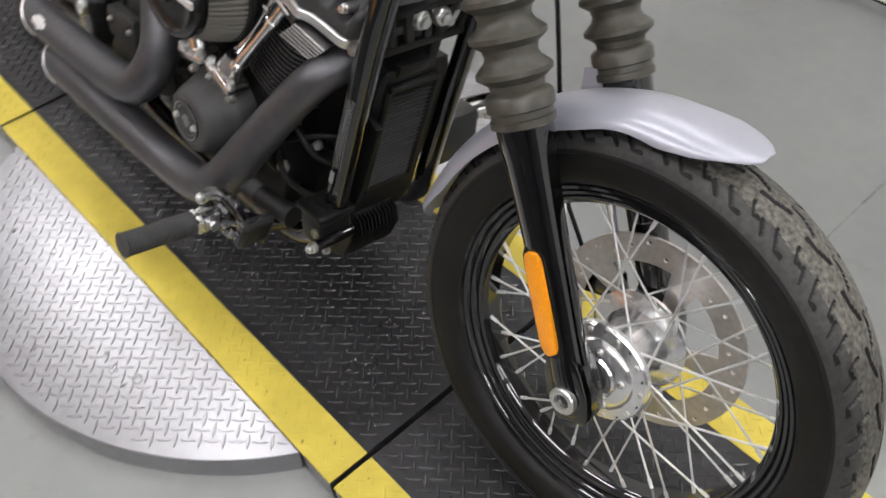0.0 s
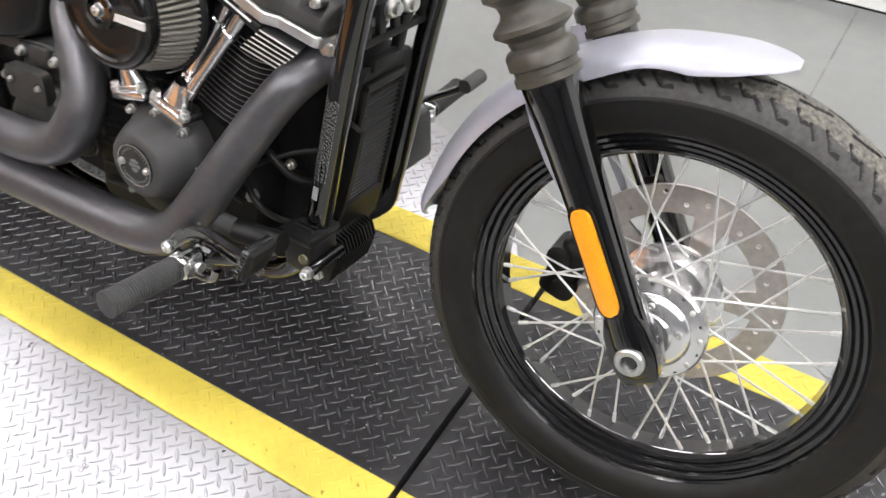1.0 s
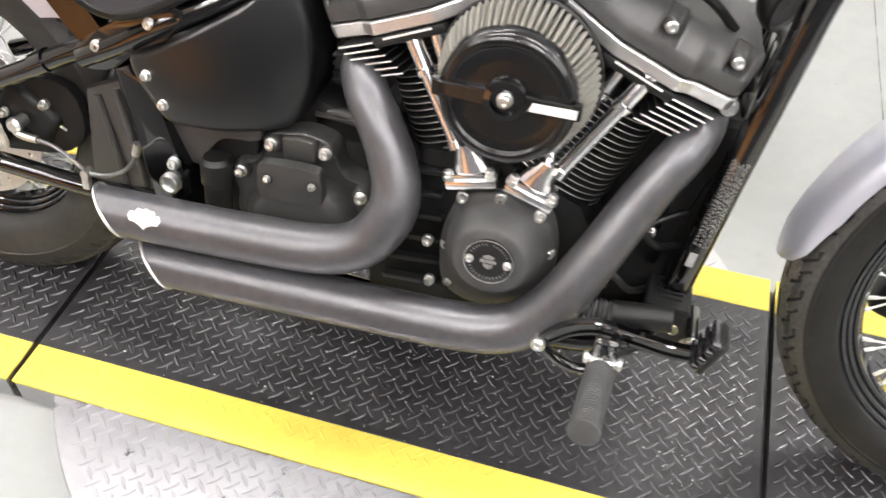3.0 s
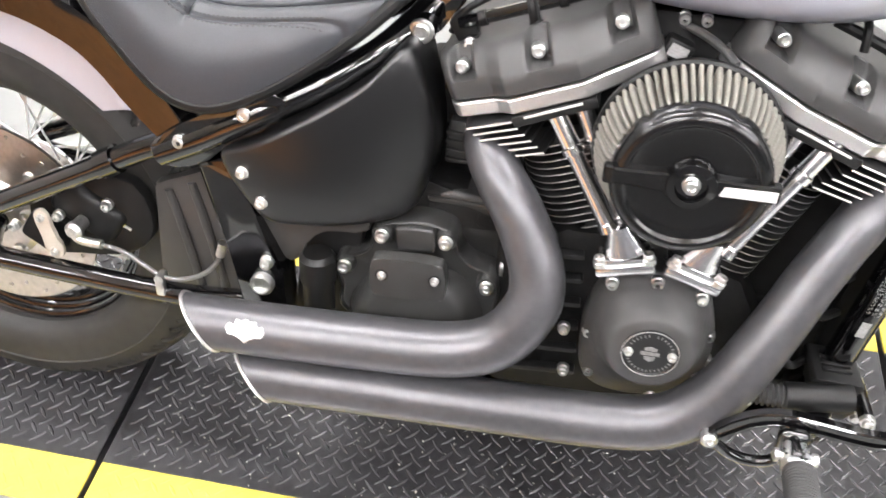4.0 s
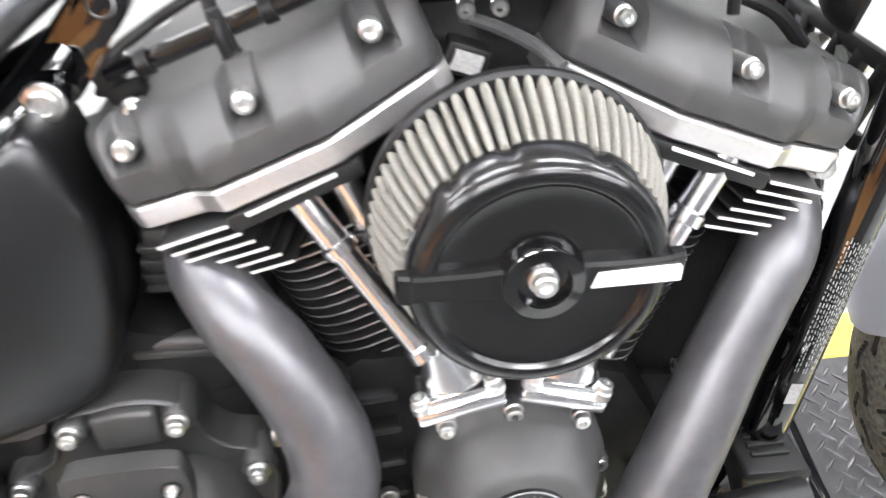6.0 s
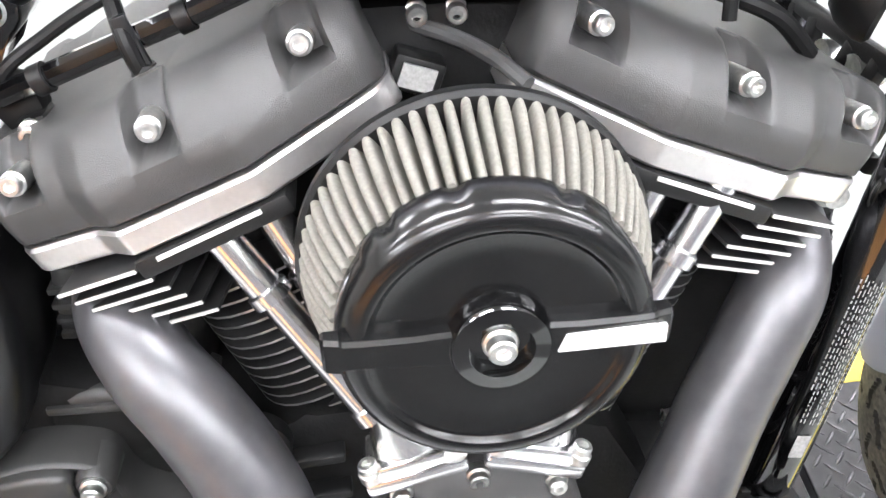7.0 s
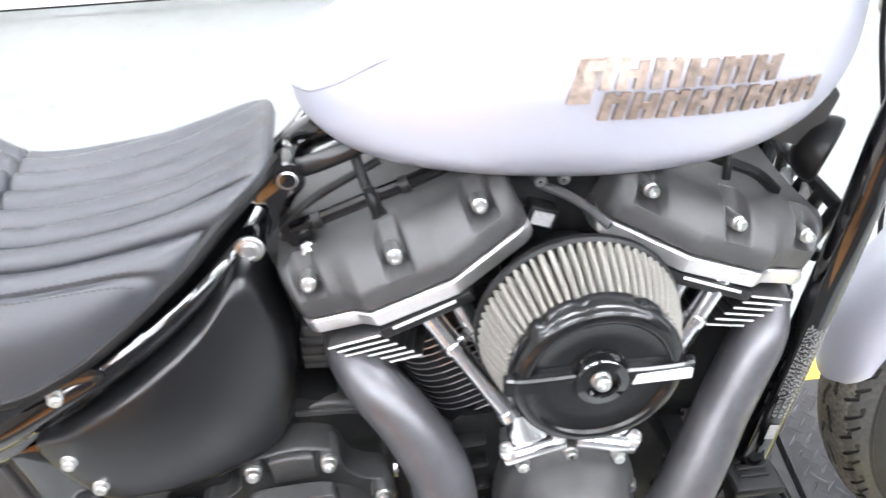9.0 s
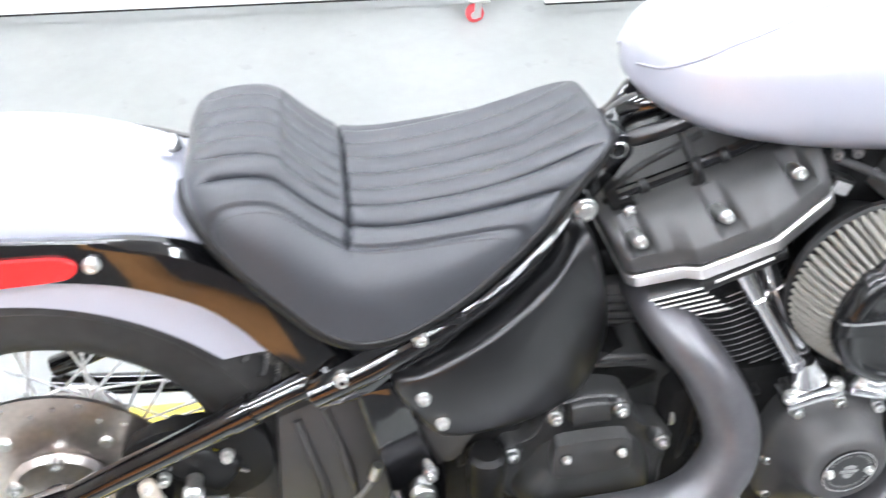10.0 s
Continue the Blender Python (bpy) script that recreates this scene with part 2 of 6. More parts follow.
slab("reflected_dark_floor", -6, -4.6, -6, -2.5, GROUND - 0.1, GROUND, DARKFLOOR, label="unseen dark floor area added beside the brown one for dark reflections", category="floor")
# unseen brown area, added to be mirrored in the strut and chrome
slab("reflected_brown_floor", -4.6, 0.22, -6, -2.5, GROUND - 0.1, GROUND, BROWN, label="unseen brown floor area added for brown reflections", category="floor")
slab("floor_joint", 1.6045, 1.6075, 0.62, 1.70, GROUND - 0.01, GROUND + 0.0008, material("dirty_floor_joint", (0.19, 0.19, 0.18), 0.8, spread=0.5, scale=30), label="thin dirty joint in the painted concrete", category="floor joint")
slab("wall_north", -6, 8, 6, 6.15, GROUND, 3.4, WHITE, label="plain white painted workshop wall", category="wall")
# south wall and part of the east wall: unseen, dark only for reflections
slab("wall_south", -6, 8, -6.15, -6, GROUND, 3.4, CHAR, label="unseen charcoal wall, made dark for the reflections in gloss parts", category="wall")
# unseen brown panel, added for the strut's warm reflection
slab("reflected_brown_panel", -4.9, -1.5, -6, -5.96, GROUND, 1.55, BROWN, label="unseen brown panel added on the wall for brown reflections", category="panelling")
slab("wall_east", 8, 8.15, -6, -0.5, GROUND, 3.4, CHAR, label="unseen charcoal wall, made dark for the reflections in gloss parts", category="wall")
slab("wall_east", 8, 8.15, -0.5, 6, GROUND, 3.4, WHITE, label="plain white painted workshop wall", category="wall")
slab("wall_west", -6.15, -6, -6, 6, GROUND, 3.4, WHITE, label="plain white painted workshop wall", category="wall")
slab("ceiling", -6, 8, -6, 6, 3.4, 3.5, CEIL, label="plain white painted workshop ceiling", category="ceiling")


def ceiling_light(x, y, long_x=1.5, long_y=0.3):
    top = tagged(new("ceiling_light"), "unseen white ceiling light with a long glowing diffuser, front columns added as fill", "ceiling light", "ceiling lights", "")
    top.location = (x, y, 3.33)
    bm = bmesh.new()
    block(bm, (long_x + 0.06, long_y + 0.06, 0.05), Matrix.Translation((0, 0, 0.045)), 0.01)
    part("housing", bm, WHITE, top)
    bm = bmesh.new()
    block(bm, (long_x, long_y, 0.03), Matrix.Translation((0, 0, 0.005)), 0.008)
    part("diffuser", bm, TUBE, top, "glowing white diffuser")
    return top


# columns at 4.3 and 6.4 are added fill for the front and east floor
for lx in (-2.6, -0.3, 2.0, 4.3, 6.4):
    for ly in (-3.3, -1.9, 0.3, 2.6):
        ceiling_light(lx, ly)

# ---------- display turntable ----------
NO, NI, FI, FO = -0.262, -0.182, 0.270, 0.350
SEAM_R, SEAM_F = 0.143, 1.362
DECK_X0, DECK_X1 = -0.95, 2.45


def bars(bm, inside, x0, x1, y0, y1, z, pitch=0.0205, length=0.0310, width=0.0060, high=0.0019, turn=45.0):
    """Raised lozenge bars of a tread plate, crossing ways on a turned grid."""
    ca, sa = math.cos(radians(turn)), math.sin(radians(turn))
    cx, cy = (x0 + x1) / 2, (y0 + y1) / 2
    reach = int(max(x1 - x0, y1 - y0) / pitch) + 2
    for i in range(-reach, reach):
        for j in range(-reach, reach):
            x, y = cx + (i * ca - j * sa) * pitch, cy + (i * sa + j * ca) * pitch
            if not (x0 < x < x1 and y0 < y < y1) or not inside(x, y):
                continue
            d = Vector((ca, sa, 0)) if (i + j) % 2 == 0 else Vector((-sa, ca, 0))
            n = Vector((-d.y, d.x, 0))
            c = Vector((x, y, z))
            l, w = length / 2, width / 2
            ring = [c + d * l, c + d * l * 0.45 + n * w, c - d * l * 0.45 + n * w, c - d * l, c - d * l * 0.45 - n * w, c + d * l * 0.45 - n * w]
            top = [c + d * l * 0.72, c + d * l * 0.34 + n * w * 0.45, c - d * l * 0.34 + n * w * 0.45, c - d * l * 0.72, c - d * l * 0.34 - n * w * 0.45, c + d * l * 0.34 - n * w * 0.45]
            va = [bm.verts.new(p) for p in ring]
            vb = [bm.verts.new(p + Vector((0, 0, high))) for p in top]
            for k in range(6):
                bm.faces.new((va[k], va[(k + 1) % 6], vb[(k + 1) % 6], vb[k]))
            bm.faces.new(vb)
    return bm


def quick_part(name, bm, mat, parent, kind="", label=""):
    me = bpy.data.meshes.new(name)
    bm.to_mesh(me)
    bm.free()
    me.materials.append(mat)
    ob = new(name, me)
    ob.parent = parent
    return tagged(ob, kind=kind, label=label)


def deck_panel(x0, x1, label):
    thing = slab("deck_panel", x0, x1, NI, FI, -0.006, 0.0, DECK, "", None, label, "deck panel", 0.0015)
    slab("deck_frame", x0 + 0.003, x1 - 0.003, NO + 0.001, FO - 0.001, GROUND, -0.0062, TREADALU, "", thing, "bare aluminium deck frame", "", 0.002)
    for a, b in ((NO, NI), (FI, FO)):
        band = slab("stripe", x0, x1, a, b, -0.006, 0.0, YELLOW, "", thing, "yellow painted edge stripe", "", 0.002)
        bm = bmesh.new()
        bars(bm, lambda x, y: True, x0 + 0.012, x1 - 0.012, a + 0.009, b - 0.009, -0.0003, length=0.026, width=0.0064, high=0.0009)
        quick_part("tread", bm, YELLOW, band, "stuff")
    bm = bmesh.new()
    bars(bm, lambda x, y: True, x0 + 0.012, x1 - 0.012, NI + 0.009, FI - 0.009, -0.0003)
    quick_part("tread", bm, TREADGLINT, thing, "stuff")
    return thing


GAP = 0.0050
deck_panel(SEAM_R + GAP, SEAM_F - GAP, "black tread plate deck panel with yellow edge stripes, under the motorcycle")
deck_panel(SEAM_F + GAP, DECK_X1, "black tread plate end panel under the front wheel")
deck_panel(DECK_X0, SEAM_R - GAP, "black tread plate end panel under the rear wheel")

DISC_C, DISC_R = (0.754, 0.046), 0.6095


def turntable_wing(sign, label):
    """A segment of the aluminium disc beside the deck."""
    edge = (NO - 0.002) if sign < 0 else (FO + 0.002)
    dy = edge - DISC_C[1]
    a = math.acos(abs(dy) / DISC_R)
    bm = bmesh.new()
    n = 72
    ring = [(DISC_C[0] + DISC_R * math.sin(-a + 2 * a * k / n), DISC_C[1] + sign * DISC_R * math.cos(-a + 2 * a * k / n)) for k in range(n + 1)]
    lo = [bm.verts.new((x, y, GROUND)) for x, y in ring]
    mid = [bm.verts.new((x, y, -0.006)) for x, y in ring]
    cx, cy = DISC_C
    hi = [bm.verts.new((cx + (x - cx) * 0.997, cy + (y - cy) * 0.997 if 0 < k < n else y, -0.003)) for k, (x, y) in enumerate(ring)]
    for ra, rb in ((lo, mid), (mid, hi)):
        for k in range(n):
            bm.faces.new((ra[k], ra[k + 1], rb[k + 1], rb[k]))
    bm.faces.new(hi)
    bm.faces.new(lo[::-1])
    thing = tagged(part("turntable_wing", bm, TREADALU, None, smooth=20), label, "turntable", "turntable wings")
    bm = bmesh.new()
    y0, y1 = (DISC_C[1] - DISC_R, edge - 0.004) if sign < 0 else (edge + 0.004, DISC_C[1] + DISC_R)
    bars(bm, lambda x, y: math.hypot(x - cx, y - cy) < DISC_R - 0.02, cx - DISC_R, cx + DISC_R, y0, y1, -0.0033, turn=45.0)
    quick_part("tread", bm, TREADALU, thing, "stuff")
    return thing


# added black strips low in the gaps, darkening the joints like deep shade
for sx in (SEAM_R, SEAM_F):
    slab("joint_shade", sx - 0.0058, sx + 0.0058, NO + 0.002, FO - 0.002, -0.052, -0.030, CYL, "", None, "dark strip added to keep the deck joint in shade", "joint strip")
turntable_wing(-1, "round-edged aluminium tread plate wing of the turntable")
turntable_wing(1, "round-edged aluminium tread plate wing of the turntable")

# ---------- motorcycle ----------
bike = tagged(new("motorcycle"), "silver and black cruiser motorcycle leaning on its side stand", "motorcycle")
bike.matrix_basis = pose(0, 0, 0, -12.0, 0, 0)
RAKE = radians(29.3)
REAR, FRONT, R_REAR, R_FRONT = (0.0, 0.0, 0.322), (1.63, 0.0, 0.331), 0.322, 0.335
AXIS_DIR = Vector((-math.sin(RAKE), 0, math.cos(RAKE)))
STEER_POINT = Vector((1.787, 0, 0))
STEER = Matrix.Translation(STEER_POINT) @ Matrix.Rotation(radians(4.0), 4, AXIS_DIR) @ Matrix.Translation(-STEER_POINT)


def steered(ob):
    ob.matrix_basis = STEER @ ob.matrix_basis
    return ob


# wheels
def tyre(bm, centre, radius, width, bead, period, kind):
    """A tyre with grooves cut into its tread; kind chooses the pattern."""
    h = radius - bead
    half = [(0.0, 0.36), (0.05, 0.40), (0.10, 0.44), (0.20, 0.475), (0.3, 0.495), (0.42, 0.502), (0.52, 0.501), (0.545, 0.500), (0.56, 0.509), (0.60, 0.499)]
    tread = [(0.60, 0.499), (0.70, 0.468), (0.78, 0.435), (0.85, 0.39), (0.91, 0.315), (0.955, 0.22), (0.985, 0.12), (1.0, 0.0)]
    fine = [tuple(q) for q in spline(tread, 6)]
    prof = [(r, -o, False) for r, o in half[:-1]] + [(r, -o, True) for r, o in fine]
    prof += [(r, o, True) for r, o in fine[-2::-1]] + [(r, o, False) for r, o in half[-2::-1]]
    count = round(2 * math.pi * radius / period)
    per = 44 if kind == "block" else 22
    segs = count * per
    if kind == "block":
        cuts = [((0.04, 0.48), (0.19, 0.37)), ((0.19, 0.37), (0.36, 0.39)), ((0.36, 0.39), (0.50, 0.27)), ((0.55, 0.49), (0.72, 0.48)), ((0.72, 0.48), (0.93, 0.32)), ((0.0, 0.02), (0.30, 0.09)), ((0.30, 0.09), (0.55, 0.10))]
        wide, spread = 0.0018, 1.0
    else:
        cuts = [((0.05, 0.44), (0.45, 0.30)), ((0.45, 0.30), (0.85, 0.16)), ((0.6, 0.44), (0.85, 0.36)), ((0.0, 0.05), (0.4, 0.03)), ((0.4, 0.03), (1.0, 0.05))]
        wide, spread = 0.0028, 1.15

    arc, run = {}, 0.0
    for (r0, o0), (r1, o1) in zip(fine[::-1], fine[-2::-1]):
        run += math.hypot((r1 - r0) * h, (o1 - o0) * width) / width
        arc[round(o1, 6)] = run

    def depth(phase, o):
        best = 1.0
        ph = phase if o < 0 else (phase + 0.5) % 1.0
        x, y = ph * period, (arc.get(round(abs(o), 6), 0.0) if kind == "block" else abs(o) * 1.15) * width
        for (ax, ay), (bx, by) in cuts:
            for shift in (-1, 0, 1):
                a = ((ax + shift) * period, ay * width * spread)
                b = ((bx + shift) * period, by * width * spread)
                dx, dy = b[0] - a[0], b[1] - a[1]
                t = max(0.0, min(1.0, ((x - a[0]) * dx + (y - a[1]) * dy) / (dx * dx + dy * dy)))
                best = min(best, math.hypot(x - a[0] - t * dx, y - a[1] - t * dy))
        deep = 0.0032 if kind == "block" else 0.006
        return deep if best < wide else deep * max(0.0, 1 - (best - wide) / 0.0010)

    table = [[depth(k / per, o) if cut else 0.0 for k in range(per)] for r, o, cut in prof]
    verts, faces = [], []
    n = len(prof)
    for j in range(segs):
        a = 2 * math.pi * j / segs
        ca, sa = math.cos(a), math.sin(a)
        for i, (r, o, cut) in enumerate(prof):
            rr = bead + h * r - table[i][j % per]
            verts.append((centre[0] + rr * ca, centre[1] + o * width, centre[2] + rr * sa))
    for j in range(segs):
        b0, b1 = j * n, ((j + 1) % segs) * n
        for i in range(n):
            i2 = (i + 1) % n
            faces.append((b0 + i, b1 + i, b1 + i2, b0 + i2))
    me = bpy.data.meshes.new("tyre")
    me.from_pydata(verts, [], faces)
    me.update()
    bm.from_mesh(me)
    return [max(table[i][j], table[(i + 1) % n][j]) > 0.002 for j in range(per) for i in range(n)]


def drilled_disc(centre, y, outer, inner, spider):
    """A brake disc with drilled holes and slotted windows cut right through."""
    bm = bmesh.new()

    def loop(points):
        vs = [bm.verts.new((centre[0] + a, y, centre[2] + b)) for a, b in points]
        for p, q in zip(vs, vs[1:] + vs[:1]):
            bm.edges.new((p, q))

    loop([(outer * math.cos(k * math.pi / 60), outer * math.sin(k * math.pi / 60)) for k in range(120)])
    loop([(inner * math.cos(k * math.pi / 24), inner * math.sin(k * math.pi / 24)) for k in range(48)])
    for k in range(30):
        a = 2 * math.pi * k / 30
        r = outer - (0.010, 0.018, 0.026)[k % 3]
        loop([(r * math.cos(a) + 0.0036 * math.cos(t * math.pi / 5), r * math.sin(a) + 0.0036 * math.sin(t * math.pi / 5)) for t in range(10)])
    for k in range(spider):
        a0 = 2 * math.pi * (k + 0.16) / spider
        a1 = 2 * math.pi * (k + 0.84) / spider
        r0, r1 = inner + 0.018, outer - 0.040
        pts = [(r0, a0 + (a1 - a0) * t / 6) for t in range(7)] + [(r1, a1 - (a1 - a0) * t / 8 + 0.10) for t in range(9)]
        loop([(r * math.cos(a), r * math.sin(a)) for r, a in pts])
    bmesh.ops.triangle_fill(bm, use_beauty=True, edges=list(bm.edges))
    got = bmesh.ops.extrude_face_region(bm, geom=list(bm.faces))
    bmesh.ops.translate(bm, vec=(0, 0.005, 0), verts=[v for v in got["geom"] if isinstance(v, bmesh.types.BMVert)])
    return bm


def wheel(name, centre, radius, bead, tyre_w, rim_w, disc_side, hub_r, disc_r):
    bm = bmesh.new()
    w = rim_w / 2
    deep = 0.034 if disc_side > 0 else 0.028
    half_rim = [(bead + 0.011, -w), (bead + 0.011, -w + 0.004), (bead + 0.001, -w + 0.007), (bead - 0.004, -w + 0.016), (bead - deep + 0.006, -0.012)]
    face = [(bead + 0.007, -w - 0.003), (bead + 0.001, -w - 0.002)]
    count = 3
    step = (deep - 0.006) / count
    for i in range(count):
        top_r, side = bead - 0.002 - step * i, -w + 0.002 + (w - 0.018) / count * i
        face += [(top_r, side + 0.002), (top_r - step * 0.25, side), (top_r - step * 0.7, side + 0.001), (top_r - step * 0.85, side + 0.004)]
    face.append((bead - deep, -0.013))
    rim = half_rim + [(r, -o) for r, o in half_rim[::-1]] + [(r, -o) for r, o in face] + face[::-1]
    lathe(bm, rim, centre, segs=96, closed=True)
    top = part(name, bm, RIM, bike, "wire wheel with a gloss black rim", 25)
    bm = bmesh.new()
    cut = tyre(bm, centre, radius, tyre_w, bead, 0.068 if disc_side > 0 else 0.058, "block" if disc_side > 0 else "road")
    tread_ob = part("tyre", bm, RUBBER if disc_side > 0 else RUBBER_R, top, "dusty black rubber tyre with cut tread", 25)
    tread_ob.data.materials.append(DUSTY)
    tread_ob.data.materials.append(SCUFFED)
    for p in tread_ob.data.polygons:
        reach = math.hypot(p.center.x - centre[0], p.center.z - centre[2])
        if cut[p.index % len(cut)] or reach < bead + (radius - bead) * 0.62:
            continue
        side = abs(p.center.y) / tyre_w
        if disc_side > 0:
            edge = 0.33 + 0.02 * math.sin(math.atan2(p.center.z - centre[2], p.center.x - centre[0]) * 35)
            p.material_index = 1 if side < edge else 2
        elif side < 0.40 and reach > radius - 0.018:
            p.material_index = 1
    bm = bmesh.new()
    hub = [(0.012, -0.086), (0.020, -0.086), (0.021, -0.072), (0.030, -0.071), (0.033, -0.068), (0.047, -0.0655), (0.053, -0.062), (0.055, -0.0585), (hub_r - 0.003, -0.056), (hub_r, -0.053), (hub_r, -0.046), (hub_r - 0.004, -0.043), (0.050, -0.038), (0.041, -0.026), (0.039, 0.0), (0.042, 0.026), (0.050, 0.036), (hub_r - 0.004, 0.040), (hub_r, 0.042), (hub_r, 0.048), (0.044, 0.054), (0.030, 0.066), (0.012, 0.066)]
    lathe(bm, hub, centre, segs=56)
    part("hub", bm, HUB, top, "bright machined aluminium hub", 30)
    bm = bmesh.new()
    lathe(bm, [(0.0205, -0.0725), (0.0225, -0.0725), (0.0225, -0.0835), (0.0205, -0.0855)], centre, segs=32)
    part("wheel_spacer", bm, DARK, top, "dark wheel spacer")
    for k in range(5):
        a = 2 * math.pi * (k + 0.3) / 5
        bm = bmesh.new()
        lathe(bm, [(0.0048, -0.060), (0.0048, -0.0685), (0.0036, -0.0700), (0.0022, -0.0700), (0.0020, -0.0675), (0.0003, -0.0675)], (centre[0] + 0.042 * math.cos(a), 0, centre[2] + 0.042 * math.sin(a)), segs=14)
        part("hub_screw", bm, STEEL, top)
    # every second one is a dark disc painting the shade of an empty hole
    for k in range(20):
        a = 2 * math.pi * (k + 0.5) / 20
        bm = bmesh.new()
        lathe(bm, [(0.0033, -0.0540), (0.0033, -0.0566), (0.0003, -0.0568)] if k % 2 else [(0.0036, -0.0540), (0.0036, -0.0580), (0.0026, -0.0590), (0.0003, -0.0592)], (centre[0] + (hub_r - 0.0085) * math.cos(a), 0, centre[2] + (hub_r - 0.0085) * math.sin(a)), segs=10)
        part("spoke_hole_shade" if k % 2 else "spoke_head", bm, VOID if k % 2 else STEEL, top)
    # spokes, laced across on both flanges
    count = 40
    c = Vector(centre)
    for i in range(count):
        side = -1 if i % 2 == 0 else 1
        pair = (i // 2) % 2
        a_rim = 2 * math.pi * (i + 0.5) / count
        a_hub = a_rim + (0.72 if pair else -0.72)
        p0 = c + Vector((hub_r * 0.88 * math.cos(a_hub), side * (0.047 if pair else 0.038), hub_r * 0.88 * math.sin(a_hub)))
        p1 = c + Vector(((bead - deep + 0.002) * math.cos(a_rim), side * 0.008, (bead - deep + 0.002) * math.sin(a_rim)))
        q = p1 + (p0 - p1).normalized() * 0.016
        bm = bmesh.new()
        tube(bm, [tuple(p0), tuple(q)], 0.0017, 7, 1)
        tube(bm, [tuple(q), tuple(p1)], 0.0029, 7, 1)
        part("spoke", bm, SPOKE, top)
    bm = drilled_disc(centre, disc_side * 0.066 - 0.0025, disc_r, 0.036, 5 if disc_side > 0 else 0)
    disc = part("brake_disc", bm, DISC, top, "drilled steel brake disc", 30)
    if disc_side < 0:
        bm = bmesh.new()
        lathe(bm, [(0.036, -0.066), (0.062, -0.0695), (0.064, -0.074), (0.056, -0.080), (0.040, -0.0815), (0.022, -0.0815)], centre, segs=48)
        part("disc_carrier", bm, DISC, disc, "plain alloy disc carrier", 30)
        for k in range(5):
            a = 2 * math.pi * (k + 0.2) / 5
            bm = bmesh.new()
            lathe(bm, [(0.0095, -0.074), (0.0095, -0.083), (0.008, -0.0865), (0.0045, -0.0865), (0.004, -0.083), (0.0004, -0.0825)], (centre[0] + 0.054 * math.cos(a), 0, centre[2] + 0.054 * math.sin(a)), segs=18)
            part("bolt", bm, STEEL, disc)
            a += 0.6
            bm = bmesh.new()
            lathe(bm, [(0.0080, -0.066), (0.0080, -0.0715), (0.0065, -0.0735), (0.0004, -0.0735)], (centre[0] + 0.094 * math.cos(a), 0, centre[2] + 0.094 * math.sin(a)), segs=16)
            part("rivet", bm, STEEL, disc)
    return top


steered(wheel("front_wheel", FRONT, R_FRONT, 0.2560, 0.104, 0.074, 1, 0.074, 0.150))
wheel("rear_wheel", REAR, R_REAR, 0.2032, 0.152, 0.092, -1, 0.062, 0.146)

# front fork
LEG = 0.108


def on_leg(side, d, ahead=0.0):
    """A point d up the fork leg from the axle."""
    return (FRONT[0] - math.sin(RAKE) * d + math.cos(RAKE) * ahead, side * LEG, FRONT[2] + math.cos(RAKE) * d + math.sin(RAKE) * ahead)


for side in (-1, 1):
    bm = bmesh.new()
    prof = [(-0.03, 0.020), (-0.02, 0.026), (0.02, 0.027), (0.06, 0.0255), (0.12, 0.0265), (0.24, 0.0285), (0.30, 0.031), (0.335, 0.034), (0.37, 0.034)]
    tube(bm, [(*on_leg(side, d), r) for d, r in prof], 0.03, 28, 3)
    steered(part("fork_slider", bm, GLOSS, bike, "gloss black fork slider"))
    bm = bmesh.new()
    prof = [(0.352, 0.034), (0.354, 0.0390), (0.362, 0.0390), (0.364, 0.0365), (0.371, 0.0365), (0.373, 0.0405), (0.387, 0.0405), (0.392, 0.037)]
    d = 0.395
    while d < 0.63:
        prof += [(d, 0.031), (d + 0.008, 0.033), (d + 0.017, 0.045), (d + 0.023, 0.045), (d + 0.034, 0.033)]
        d += 0.040
    tube(bm, [(*on_leg(side, dd), r) for dd, r in prof], 0.03, 32, 1)
    steered(part("fork_boot", bm, BOOT, bike, "ribbed grey-brown rubber fork boot"))
    bm = bmesh.new()
    tube(bm, [on_leg(side, 0.6), on_leg(side, 0.90)], 0.0245, 24, 1)
    steered(part("fork_tube", bm, GLOSS, bike))
    bm = bmesh.new()
    y = side * (LEG + 0.026)
    lathe(bm, [(0.011, -0.004 * side), (0.019, -0.004 * side), (0.019, 0.003 * side), (0.017, 0.005 * side), (0.011, 0.005 * side), (0.010, -0.002 * side)], (FRONT[0], y, FRONT[2]), segs=32)
    steered(part("axle_cap", bm, STEEL, bike, "bare steel axle end"))
bm = bmesh.new()
lathe(bm, [(0.0125, -LEG), (0.0125, LEG)], FRONT, segs=24)
steered(part("front_axle", bm, STEEL, bike))


